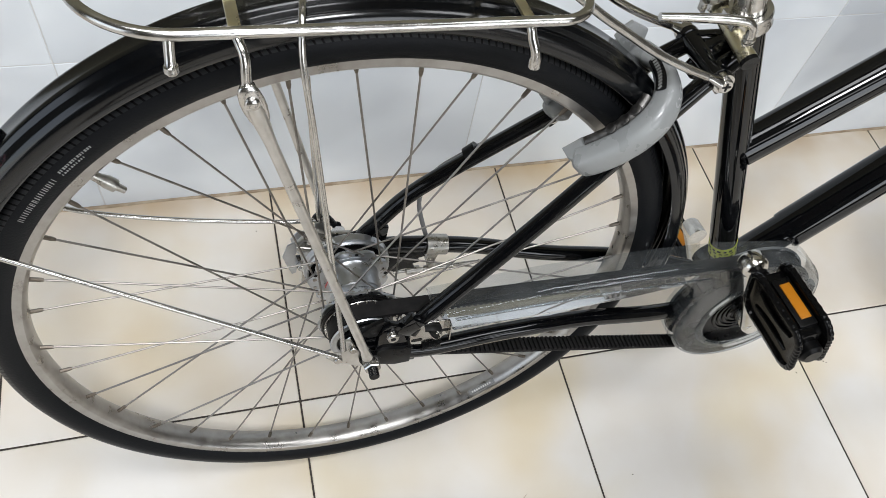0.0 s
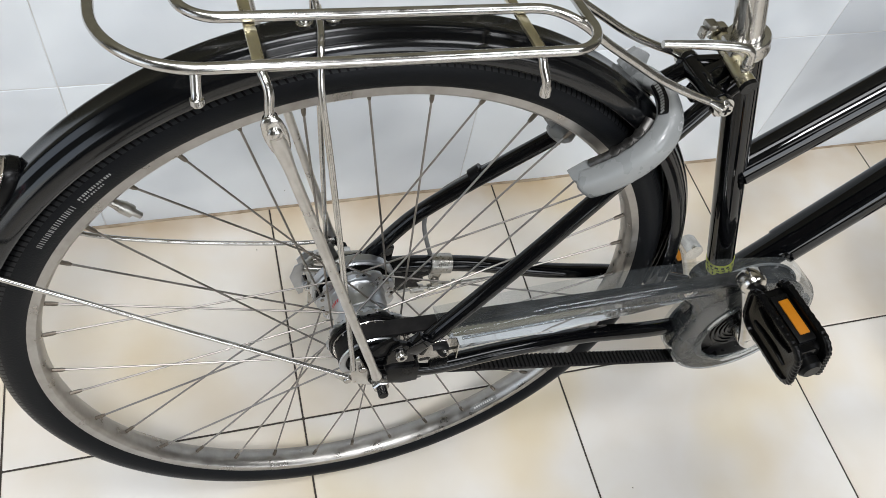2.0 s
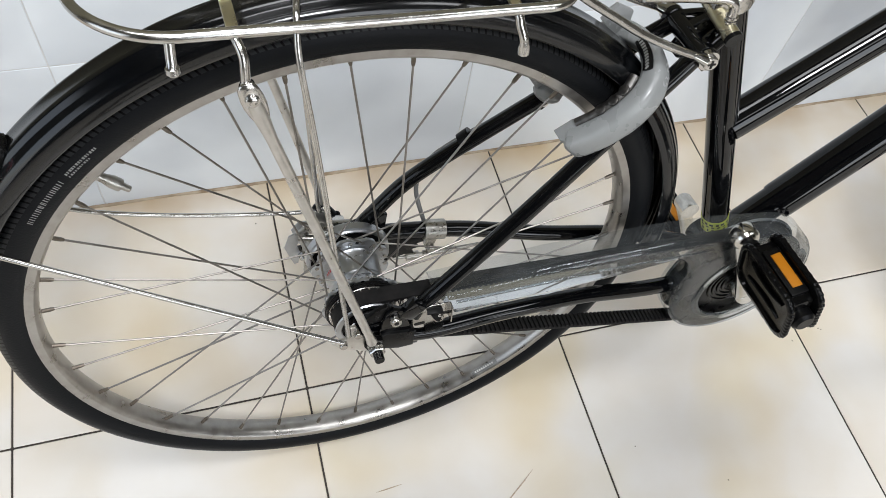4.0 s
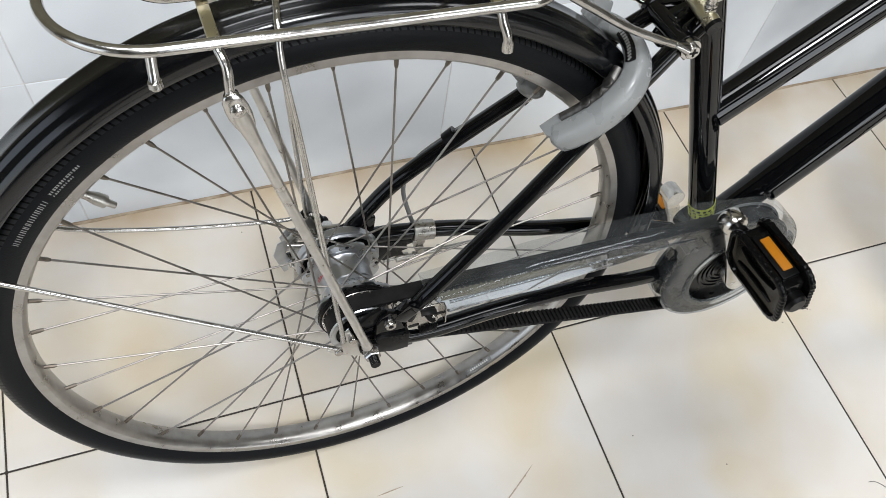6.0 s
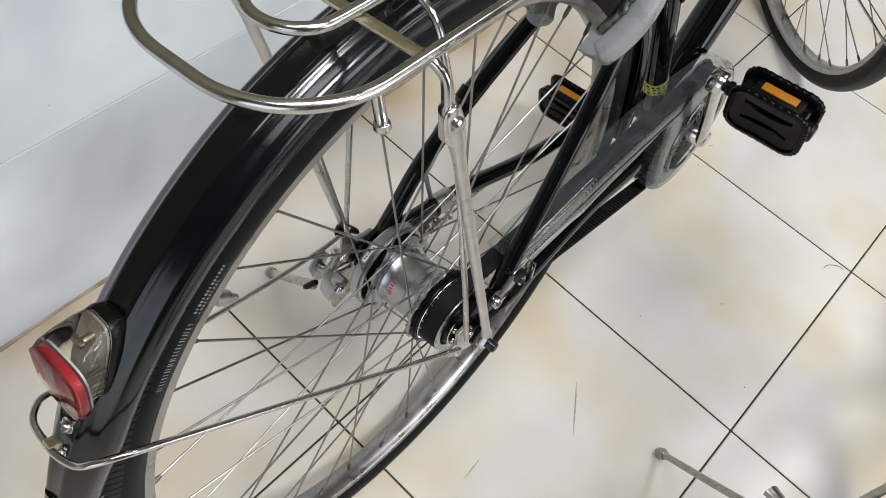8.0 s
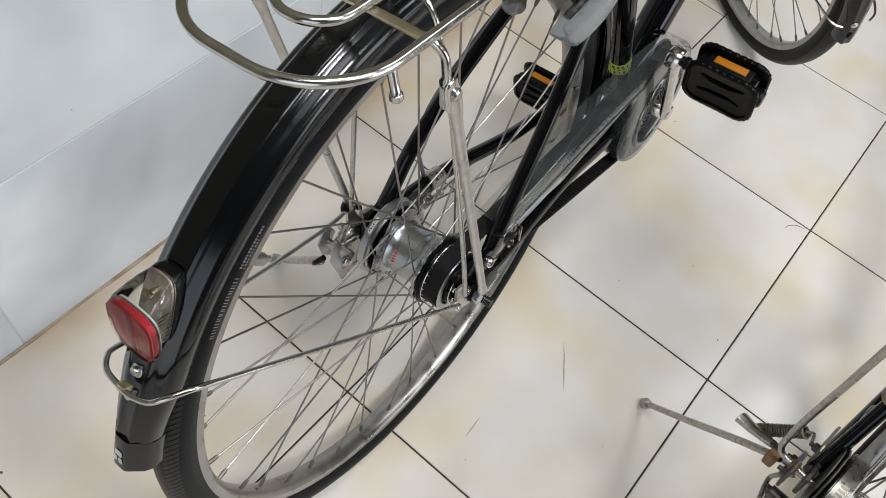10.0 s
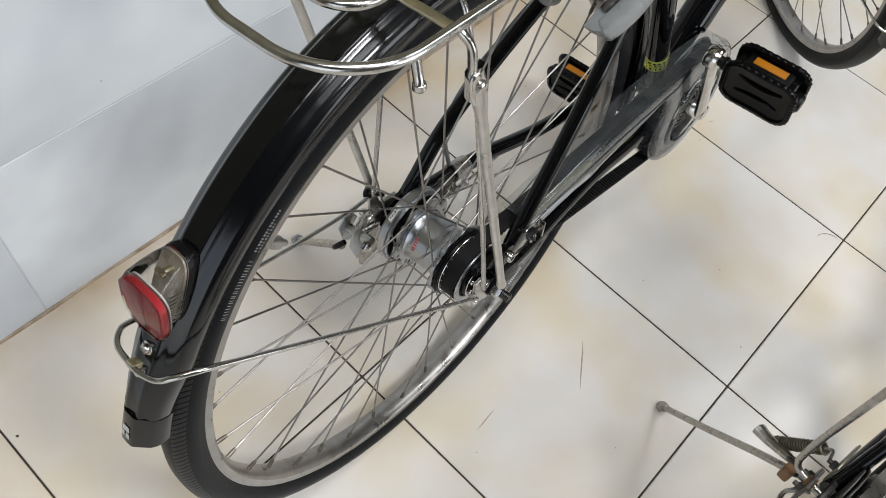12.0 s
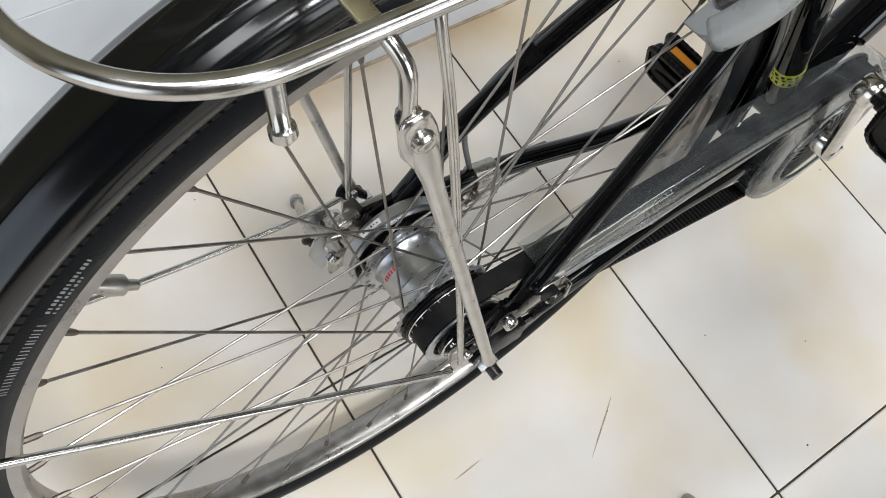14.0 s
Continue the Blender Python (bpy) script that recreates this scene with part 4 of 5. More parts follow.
for s in (-1, 1):
    h0 = rack_side(s, -0.096, 0.076, RZ - 0.004)
    part("rack_hanger", sweep(B(), spline([h0, h0 + Vector((0.001, s * 0.005, -0.001)), h0 + Vector((0.003, s * 0.0115, -0.009)), Vector((-0.0925, s * 0.0905, 0.368)), Vector((-0.0905, s * 0.0905, 0.352)), Vector((-0.0895, s * 0.0900, 0.343))], 6), lambda q: 0.0040 if q < 0.62 else 0.0062, 12, flat=0.8), STEEL, rack, "bent hanger of the rack")
    bm = B()
    top, low = Vector((-0.0905, s * 0.0945, 0.357)), Vector((-0.0065, -0.0930, 0.0255)) if s < 0 else Vector((-0.016, 0.0840, 0.041))
    d = (low - top).normalized()
    line = [top - d * 0.001, top + d * 0.010, top + d * 0.020, top + d * 0.032, top + d * 0.040, low - d * 0.012, low]
    wide = (0.0050, 0.0060, 0.0056, 0.0046, 0.0043, 0.0043, 0.0056)
    sweep(bm, line, lambda q: wide[min(6, round(q * 6))], 14)
    leg_ob = part("rack_leg", bm, BRUSHED, rack, "steel leg of the rack with a flattened head")
    bm = B()
    head = [top - d * 0.0125, top - d * 0.0115, top - d * 0.008, top, top + d * 0.007, top + d * 0.015, top + d * 0.023]
    size = (0.0028, 0.0046, 0.0068, 0.0080, 0.0080, 0.0068, 0.0045)
    sweep(bm, spline(head, 3), lambda q: size[min(6, int(q * 6))] + (size[min(6, int(q * 6) + 1)] - size[min(6, int(q * 6))]) * (q * 6 - int(q * 6)), 18)
    for v in bm.verts:
        v.co.y = s * 0.0945 + (v.co.y - s * 0.0945) * 0.40
    part("leg_head", bm, STEEL, leg_ob)
    bm = B()
    sweep(bm, [top + Vector((0, s * k, 0)) for k in (0.002, 0.0046, 0.0058, 0.0061)], lambda q: (0.0050, 0.0048, 0.0034, 0.0012)[min(3, round(q * 3))], 16)
    part("rack_bolt", bm, STEEL, rack)
    p0 = rack_side(s, -0.135, 0.0775, RZ - 0.002)
    bm = B()
    sweep(bm, [p0, p0 + Vector((-0.001, s * 0.003, -0.010)), p0 + Vector((-0.0015, s * 0.005, -0.0165)), p0 + Vector((-0.0015, s * 0.005, -0.017)), p0 + Vector((-0.0015, s * 0.0055, -0.0205)), p0 + Vector((-0.0015, s * 0.0055, -0.0220))], lambda q: (0.0034, 0.0034, 0.0034, 0.0046, 0.0048, 0.0036)[min(5, round(q * 5))], 12)
    part("rack_peg", bm, STEEL, rack)
    f0 = rack_side(s, 0.098, 0.072, RZ - 0.005)
    part("rack_peg", sweep(B(), spline([f0, f0 + Vector((0.001, s * 0.005, -0.001)), f0 + Vector((0.002, s * 0.008, -0.007)), Vector((0.1035, s * 0.0805, 0.364)), Vector((0.1050, s * 0.0805, 0.352))], 5), lambda q: 0.0034 if q < 0.85 else 0.0044, 12), STEEL, rack)
    bm = B()
    e = eyes[s]
    rod(bm, e - Vector((0, s * 0.0035, 0)), e + Vector((0, s * 0.002, 0)), 0.0098, sides=20)
    sweep(bm, [e - Vector((0.019, 0, -0.0095)), e - Vector((0.006, 0, -0.003))], lambda q: 0.0045 + 0.0035 * q, 12, flat=0.7)
    part("arm_eye", bm, STEEL, rack)
    bm = B()
    bolt(bm, e + Vector((0, s * 0.002, 0)), (0, s, 0), 0.0070, 0.0045, 16)
    part("arm_screw", bm, STEEL, rack)
    # black bars laid on for the shade in the screw's cross recess
    bm = B()
    box(bm, e + Vector((0, s * 0.0066, 0)), (0.0082, 0.0008, 0.0016), 0.0)
    box(bm, e + Vector((0, s * 0.0067, 0)), (0.0016, 0.0008, 0.0082), 0.0)
    part("screw_cross", bm, PLASTIC, rack)

# ---- belt, front pulley, guard ----
PR = 0.083
CR = 0.0325
bm = B()


def belt_line(r1, r2, n=40):
    """Outline round both pulleys."""
    d = math.hypot(BBX, BBZ)
    base = math.atan2(BBZ, BBX)
    k = math.asin((r2 - r1) / d)
    pts_ = []
    for i in range(n + 1):
        a = base + math.pi / 2 + k + (math.pi - 2 * k) * i / n
        pts_.append((r1 * math.cos(a), r1 * math.sin(a)))
    for i in range(n + 1):
        a = base - math.pi / 2 - k + (math.pi + 2 * k) * i / n
        pts_.append((BBX + r2 * math.cos(a), BBZ + r2 * math.sin(a)))
    return pts_


def ribbon(bm, outer, inner, y0, y1):
    n = len(outer)
    rows = [[bm.verts.new((x, y, z)) for x, z in ring] for ring, y in ((outer, y0), (outer, y1), (inner, y1), (inner, y0))]
    for a, b in zip(rows, rows[1:] + rows[:1]):
        for j in range(n):
            bm.faces.new((a[j], a[(j + 1) % n], b[(j + 1) % n], b[j]))
    return bm


belt = part("drive_belt", ribbon(B(), belt_line(CR + 0.0035, PR + 0.0035), belt_line(CR + 0.0005, PR + 0.0005), -0.0545, -0.0365), BELT, bicycle, "black toothed rubber drive belt")
bm = B()
n_t = 78
d_b = math.hypot(BBX, BBZ)
base_b = math.atan2(BBZ, BBX)
k_b = math.asin((PR - CR) / d_b)
for s in (-1, 1):
    nrm = base_b + s * (math.pi / 2 + k_b)
    a = Vector(((CR + 0.0005) * math.cos(nrm), 0, (CR + 0.0005) * math.sin(nrm)))
    b = Vector((BBX + (PR + 0.0005) * math.cos(nrm), 0, BBZ + (PR + 0.0005) * math.sin(nrm)))
    for i in range(n_t):
        p = a.lerp(b, (i + 0.5) / n_t)
        inw = Vector((-math.cos(nrm), 0, -math.sin(nrm)))
        box(bm, p + inw * 0.001 + Vector((0, -0.0455, 0)), (0.0032, 0.0176, 0.0028), 0.0, Matrix.Rotation(-math.atan2((b - a).z, (b - a).x), 3, "Y"))
part("belt_teeth", bm, BELT, belt)["kind"] = "stuff"
pulley = part("front_pulley", lathe(B(), [(-0.058, 0.0), (-0.058, PR + 0.004), (-0.0555, PR + 0.006), (-0.0545, PR), (-0.0365, PR), (-0.0355, PR + 0.006), (-0.033, PR + 0.005), (-0.033, 0.0)], 64, centre=(BBX, 0, BBZ)), PLASTIC, bicycle, "black front belt pulley")
part("pulley_flange", lathe(B(), [(-0.0352, PR + 0.0062), (-0.0345, PR + 0.0082), (-0.0330, PR + 0.0082), (-0.0325, PR + 0.004)], 64, centre=(BBX, 0, BBZ)), GREY_PLASTIC, pulley, "grey flange")
for k in range(46):
    a = 2 * math.pi * k / 46
    part("pulley_tooth", box(B(), (BBX + PR * math.cos(a), -0.0455, BBZ + PR * math.sin(a)), (0.003, 0.018, 0.004), 0.0, Matrix.Rotation(-a, 3, "Y")), PLASTIC, pulley)

for r in (0.018, 0.0245, 0.031, 0.0375):
    part("pulley_ring", lathe(B(), [(-0.0578, r - 0.0022), (-0.0598, r - 0.0014), (-0.0602, r), (-0.0598, r + 0.0014), (-0.0578, r + 0.0022)], 48, centre=(BBX, 0, BBZ)), PEDAL_BLACK, pulley, "raised black ring round the crank boss")
guard = group_part("belt_guard", bicycle, "clear smoky plastic belt guard")
GR, GX, GZ = 0.0970, 0.482, -0.0780
top_edge = [(0.068, 0.036), (0.20, 0.043), (0.33, 0.040), (0.415, 0.033)]
arc = [(GX + GR * math.cos(radians(a)), GZ + GR * math.sin(radians(a))) for a in range(84, -200, -8)]
low_edge = [(0.390, -0.030), (0.378, -0.006), (0.362, 0.006), (0.30, 0.000), (0.20, -0.001), (0.092, -0.004)]
outline = top_edge + arc + low_edge


def skin(bm, outline, y0, y1):
    """An open channel: a face at y0 and a rim that goes back to y1."""
    n = len(outline)
    f0 = [bm.verts.new((x, y0, z)) for x, z in outline]
    hole = [bm.verts.new((GX + 0.059 * math.cos(radians(a)), y0, GZ + 0.059 * math.sin(radians(a)))) for a in range(0, 360, 9)]
    edges = [bm.edges.new((r[j], r[(j + 1) % len(r)])) for r in (f0, hole) for j in range(len(r))]
    bmesh.ops.triangle_fill(bm, edges=edges, use_beauty=True)
    b0 = [bm.verts.new((x, y1, z)) for x, z in outline]
    for j in range(n):
        bm.faces.new((f0[j], f0[(j + 1) % n], b0[(j + 1) % n], b0[j]))
    return bm


bm = skin(B(), outline, -0.066, -0.030)
ed = [e for e in bm.edges if abs(e.verts[0].co.y + 0.066) < 1e-6 and abs(e.verts[1].co.y + 0.066) < 1e-6 and e.calc_face_angle(0) > 1.0]
bmesh.ops.bevel(bm, geom=ed, offset=0.0095, segments=5, affect="EDGES", profile=0.5)
part("guard_shell", bm, CLEAR, guard)
part("guard_ridge", sweep(B(), [(0.092, -0.0655, 0.0215), (0.25, -0.0655, 0.0225), (0.395, -0.0655, 0.0150)], 0.0018, 10), CLEAR, guard)
part("guard_disc", lathe(B(), [(-0.0668, 0.0585), (-0.0688, 0.0600), (-0.0692, 0.0630), (-0.0684, 0.0660), (-0.0664, 0.0680), (-0.0663, 0.0590)], 64, centre=(GX, 0, GZ), closed_profile=True), CLEAR, guard, "raised ring of the guard")
bm = B()
prism(bm, [(0.0400, 0.0088), (0.0405, 0.0165), (0.0445, 0.0245), (0.0520, 0.0315), (0.0609, 0.0365), (0.0805, 0.0365), (0.0815, 0.0124), (0.0740, 0.0050), (0.0562, -0.0011), (0.0449, 0.0017)], -0.0735, -0.0720, 0.0005)
part("guard_bracket", bm, STEEL, guard, "bright slotted steel bracket")
bm = B()
box(bm, (0.0812, -0.0775, 0.0245), (0.0014, 0.009, 0.0250), 0.0004)
part("bracket_flange", bm, STEEL, guard)
# slots are not cut; black pieces stand for their shade
for x, z in ((0.0495, 0.0085), (0.0765, 0.0190)):
    bm = B()
    prism(bm, [(x + 0.0042 * math.cos(radians(a)) + (0.002 if math.cos(radians(a)) > 0 else -0.002), z + 0.0024 * math.sin(radians(a))) for a in range(0, 360, 30)], -0.0738, -0.0733, 0.0)
    part("bracket_slot", bm, PLASTIC, guard)
bm = B()
sweep(bm, spline([(0.0560, -0.0745, 0.0310), (0.0640, -0.0760, 0.0320), (0.0715, -0.0755, 0.0285)], 5), 0.0050, 10, flat=0.5)
sweep(bm, spline([(0.0600, -0.0765, 0.0310), (0.0640, -0.0775, 0.0230), (0.0680, -0.0765, 0.0180)], 5), 0.0058, 10, flat=0.4)
part("guard_strap", bm, RUBBER, guard, "black rubber strap")
bm = B()
sweep(bm, [Vector((0.0560 + 0.00022 * k, -0.0735 + 0.0036 * math.cos(k * 0.8), -0.0050 + 0.0036 * math.sin(k * 0.8) + 0.00003 * k)) for k in range(90)], 0.0008, 5)
part("guard_spring", bm, PLASTIC, guard, "small dark coil spring")
bm = B()
bolt(bm, (0.0690, -0.0735, 0.0165), (0, -1, 0), 0.0058, 0.0050, 16)
part("guard_screw", bm, STEEL, guard)
# cross recess shown by black bars in place of its shade
bm = B()
box(bm, (0.0690, -0.0787, 0.0165), (0.0068, 0.0006, 0.0013), 0.0, Matrix.Rotation(0.5, 3, "Y"))
box(bm, (0.0690, -0.0788, 0.0165), (0.0013, 0.0006, 0.0068), 0.0, Matrix.Rotation(0.5, 3, "Y"))
part("screw_cross", bm, PLASTIC, guard)

# ---- cranks and pedals ----
PED = Vector((0.411, 0, 0.066))


def crank(name, s, end):
    c0 = Vector((BBX, s * 0.080, BBZ))
    e = Vector((end.x, s * 0.088, end.z))
    bm = B()
    sweep(bm, spline([c0, c0.lerp(e, 0.3), c0.lerp(e, 0.7), e], 5), lambda q: 0.0128 - 0.0026 * math.sin(math.pi * q), 18)
    for v in bm.verts:
        mid_y = c0.y + (e.y - c0.y) * min(1, max(0, (v.co - c0).dot(e - c0) / (e - c0).length_squared))
        v.co.y = mid_y + (v.co.y - mid_y) * 0.62
    cr = part(name, bm, POLISHED, bicycle, "polished silver crank arm")
    bm = B()
    lathe(bm, [(-0.0095, 0.0), (-0.0095, 0.0125), (-0.007, 0.0145), (0.007, 0.0145), (0.0095, 0.0125), (0.0095, 0.0)], 28, centre=(e.x, e.y, e.z))
    part("crank_eye", bm, POLISHED, cr)
    bm = B()
    lathe(bm, [(s * 0.088, 0.0), (s * 0.088, 0.010), (s * 0.084, 0.0125), (s * 0.062, 0.0135), (s * 0.062, 0.0)], 24, centre=(BBX, 0, BBZ))
    part("crank_boss", bm, POLISHED, cr)
    return cr


crank("crank_arm", -1, PED)
far = Vector((2 * BBX - PED.x, 0, 2 * BBZ - PED.z))
crank("crank_arm", 1, far)


def pedal(s, end, tilt):
    """Tread plates above and below the spindle, reflectors on the edges."""
    y = s * 0.1565
    m = Matrix.Translation((end.x, 0, end.z)) @ Matrix.Rotation(tilt, 4, "Y")
    p = group_part("pedal", bicycle, "black ribbed plastic pedal")
    for h in (-1, 1):
        rim = []
        for cx, cy, a0 in ((0.0165, 0.027, 0), (-0.0165, 0.027, 90), (-0.0165, -0.027, 180), (0.0165, -0.027, 270)):
            for k in range(23):
                a = radians(a0 + 90 * k / 22)
                rim.append((cx + 0.019 * math.cos(a), cy + 0.020 * math.sin(a)))
            nx, ny = {0: (-0.0165, 0.047), 90: (-0.0355, -0.027), 180: (0.0165, -0.047), 270: (0.0355, 0.027)}[a0]
            px, py = rim[-1]
            rim += [(px + (nx - px) * k / 28, py + (ny - py) * k / 28) for k in range(1, 28)]
        n = len(rim)
        rings = []
        for grow, lift, wave in ((-0.0020, 0.0122, 0.0), (0.0, 0.0138, 0.0003), (0.0002, 0.0176, 0.0007), (-0.0014, 0.0190, 0.0006), (-0.0058, 0.0190, 0.0), (-0.0068, 0.0160, 0.0), (-0.0120, 0.0150, 0.0)):
            ring = []
            for k, (u, v) in enumerate(rim):
                m_r = math.hypot(u, v)
                off = grow + wave * math.cos(2 * math.pi * k * 40 / n)
                ring.append((u + off * u / m_r, y + v + off * v / m_r, h * lift))
            rings.append(ring)
        part("tread_plate", shell(B(), rings), PEDAL_BLACK, p, matrix=m, smooth=60)
        for u in (-0.0135, 0.0135):
            part("tread_rib", sweep(B(), spline([(u, y - 0.028, h * 0.0150), (u * 0.75, y - 0.012, h * 0.0162), (u * 0.75, y + 0.012, h * 0.0162), (u, y + 0.028, h * 0.0150)], 4), 0.0020, 10), PEDAL_BLACK, p, matrix=m)
    bm = B()
    box(bm, (0, y - s * 0.001, 0), (0.046, 0.078, 0.0252), 0.004)
    part("pedal_body", bm, PEDAL_BLACK, p, matrix=m)
    for e in (-1, 1):
        bm = B()
        box(bm, (e * 0.0245, y, 0.002), (0.006, 0.058, 0.019), 0.002)
        part("reflector_frame", bm, PLASTIC, p, matrix=m)
        bm = B()
        box(bm, (e * 0.0272, y, 0.003), (0.003, 0.042, 0.0108), 0.0008)
        part("pedal_reflector", bm, AMBER, p, "amber pedal reflector", matrix=m)
    part("spindle", sweep(B(), [(0, s * v, 0) for v in (0.093, 0.101, 0.1015, 0.106, 0.1065, 0.111, 0.1115, 0.119)], lambda q: (0.0068, 0.0068, 0.0088, 0.0088, 0.0070, 0.0070, 0.0095, 0.0095)[min(7, round(q * 7))], 14), PLASTIC, p, matrix=m)
    part("pedal_cap", sweep(B(), [(0, s * v, 0) for v in (0.193, 0.203, 0.2065)], lambda q: 0.0125 if q < 0.8 else 0.009, 18), PLASTIC, p, matrix=m)


pedal(-1, PED, radians(76))
pedal(1, far, radians(76))

# ---- ring lock on the seat stays ----
RIVET = worn("dark_dirty_steel", (0.16, 0.155, 0.15), (0.09, 0.085, 0.08), 0.45, 1.0, scale=150)
lock = group_part("ring_lock", bicycle, "grey plastic ring lock round the rear wheel")
LU = radians(45)
LK = Matrix.Rotation(-LU, 4, "Y")
# local: x outward along the radius, y across, z along the rolling direction
side_l = [(0.2770, 0.0310, 0.0), (0.2855, 0.0365, 0), (0.2985, 0.0415, 0), (0.318, 0.0465, 0), (0.342, 0.0478, 0), (0.363, 0.0425, 0), (0.377, 0.0290, 0), (0.3835, 0.0110, 0)]


def lock_skin(points, wide, deep):
    """A plump bar of squared oval section along the points, round at its free end."""
    bm = B()
    line = spline(points, 7)
    sweep(bm, line, lambda q: wide * min(1.0, 0.25 + (q / 0.085) ** 0.5 * 0.75) * (1.02 + 0.06 * math.sin(math.pi * q) - 0.22 * q * q), 28, power=0.62)
    for v in bm.verts:
        v.co.z *= deep
    return bm


part("lock_arm", lock_skin([(x, -y, z) for x, y, z in side_l] + [(0.3845, -0.002, 0)], 0.0112, 1.22), GREY_PLASTIC, lock, "smooth grey arm of the lock", matrix=LK)
bm = prism(B(), [(0.2740, 0.0170), (0.2745, 0.0310), (0.2800, 0.0400), (0.2950, 0.0430), (0.3040, 0.0360), (0.3005, 0.0285), (0.2975, 0.0222), (0.2950, 0.0205)], -0.0125, 0.0125, 0.0020)
bmesh.ops.rotate(bm, verts=bm.verts, matrix=Matrix.Rotation(radians(90), 3, "X"))
part("lock_mouth", bm, GREY_PLASTIC, lock, "flat squared lip at the mouth of the lock", matrix=LK)
part("lock_body", lock_skin(side_l + [(0.3845, 0.000, 0)], 0.0112, 1.22), GREY_PLASTIC, lock, "grey body with the key barrel", matrix=LK)
bm = B()
prism(bm, [(0.3020, 0.052), (0.3030, 0.020), (0.2970, -0.006), (0.2795, 0.007), (0.2840, 0.037), (0.2880, 0.062)], 0.0350, 0.0440, 0.0020)
part("lock_housing", bm, GREY_PLASTIC, lock, "flat angled housing of the lock", matrix=LK)
bm = B()
prism(bm, [(0.3675, 0.013), (0.3680, 0.0355), (0.3780, 0.0385), (0.3885, 0.0370), (0.3940, 0.0192), (0.3800, 0.0067)], 0.0265, 0.0330, 0.0015)
part("lock_tab", bm, GREY_PLASTIC, lock, "flat sliding tab", matrix=LK)
bm = B()
sweep(bm, spline([(0.296, -0.027, 0.010), (0.318, -0.033, 0.010), (0.345, -0.034, 0.010), (0.362, -0.026, 0.010)], 6), 0.0055, 10)
part("lock_core", bm, RIVET, lock, "dark metal inner ring of the lock", matrix=LK)
for x, y in ((0.322, -0.0355), (0.3355, -0.0365), (0.348, -0.0350)):
    bm = B()
    bolt(bm, (x, y, 0.0140), (0, 0, 1), 0.0052, 0.0026, 16)
    part("lock_rivet", bm, RIVET, lock, matrix=LK)
bm = B()
sweep(bm, spline([(0.3745, -0.0330, 0.0150), (0.3810, -0.0200, 0.0148), (0.3835, 0.0005, 0.0140)], 5), 0.0050, 8, flat=0.35)
part("lock_label", bm, PLASTIC, lock, "dark label strip", matrix=LK)
bm = B()
for k in range(11):
    q = k / 10
    p = Vector((0.3750, -0.0320, 0.0)).lerp(Vector((0.3835, -0.0010, 0.0)), q) + Vector((0.0024, -0.0008, 0)) * math.sin(math.pi * q)
    box(bm, p + Vector((0, 0, 0.0168 - 0.0008 * q)), (0.0040, 0.0017, 0.0006), 0.0, Matrix.Rotation(radians(10 - 14 * q), 3, "Z"))
part("label_print", bm, GREY_PRINT, lock, "small pale bars on the label", matrix=LK, smooth=0)
bm = B()
box(bm, (0.2800, 0.0470, -0.0158), (0.0310, 0.0070, 0.0160), 0.0016)
part("lock_bracket", bm, PLASTIC, lock, "black bracket with two screws", matrix=LK)
bm = B()
box(bm, (0.2790, 0.0432, -0.0152), (0.0230, 0.0020, 0.0095), 0.0006)
part("bracket_plate", bm, ZINC, lock, matrix=LK)
for x in (0.2735, 0.2835):
    bm = B()
    bolt(bm, (x, 0.0422, -0.0150), (0, -1, 0), 0.0042, 0.0030, 14)
    part("bracket_screw", bm, STEEL, lock, matrix=LK)

# ---- cable, clips, kickstand of this bicycle ----
part("brake_cable", sweep(B(), spline([(0.255, 0.050, 0.205), (0.20, 0.058, 0.178), (0.154, 0.0665, 0.1410), (0.1332, 0.0675, 0.1285), (0.1019, 0.067, 0.1079), (0.0883, 0.067, 0.0852), (0.0840, 0.067, 0.0579), (0.0914, 0.067, 0.0208), (0.1023, 0.068, -0.0115), (0.122, 0.071, -0.026), (0.150, 0.072, -0.030), (0.20, 0.074, -0.045)], 8), 0.0026, 10), GREY_CABLE, bicycle, "grey sheathed brake cable")
part("cable_clip", rod(B(), (0.1285, 0.0605, 0.1255), (0.1385, 0.0595, 0.1345), 0.0108), PLASTIC, bicycle, "black cable clip")
part("stay_band", rod(B(), (0.095, 0.0618, -0.0085), (0.120, 0.0605, -0.0125), 0.0122, sides=20), ZINC, bicycle, "zinc band round the chain stay")
bm = B()
prism(bm, [(0.020, -0.014), (0.040, 0.004), (0.054, -0.012), (0.066, -0.018), (0.094, -0.022), (0.097, -0.029), (0.088, -0.031), (0.091, -0.038), (0.082, -0.040), (0.086, -0.049), (0.074, -0.047), (0.060, -0.050), (0.038, -0.040), (0.020, -0.034)], 0.0600, 0.0650, 0.001)
part("brake_arm", bm, PLASTIC, bicycle, "black brake reaction arm with a notched end")
bm = B()
prism(bm, [(0.100, -0.022), (0.108, -0.018), (0.118, -0.022), (0.116, -0.034), (0.110, -0.054), (0.104, -0.056), (0.100, -0.048), (0.104, -0.034)], 0.0655, 0.0690, 0.0008)
part("cable_stop", bm, ZINC, bicycle, "pressed cable stop")
bm = B()
rod(bm, (0.1072, 0.064, -0.0500), (0.1072, 0.076, -0.0500), 0.0058, sides=16)
bolt(bm, (0.1072, 0.064, -0.0500), (0, -1, 0), 0.0050, 0.004, 6)
part("stop_bolt", bm, ZINC, bicycle)
bm = B()
rod(bm, (0.062, 0.068, -0.062), (0.20, 0.068, -0.066), 0.0020)
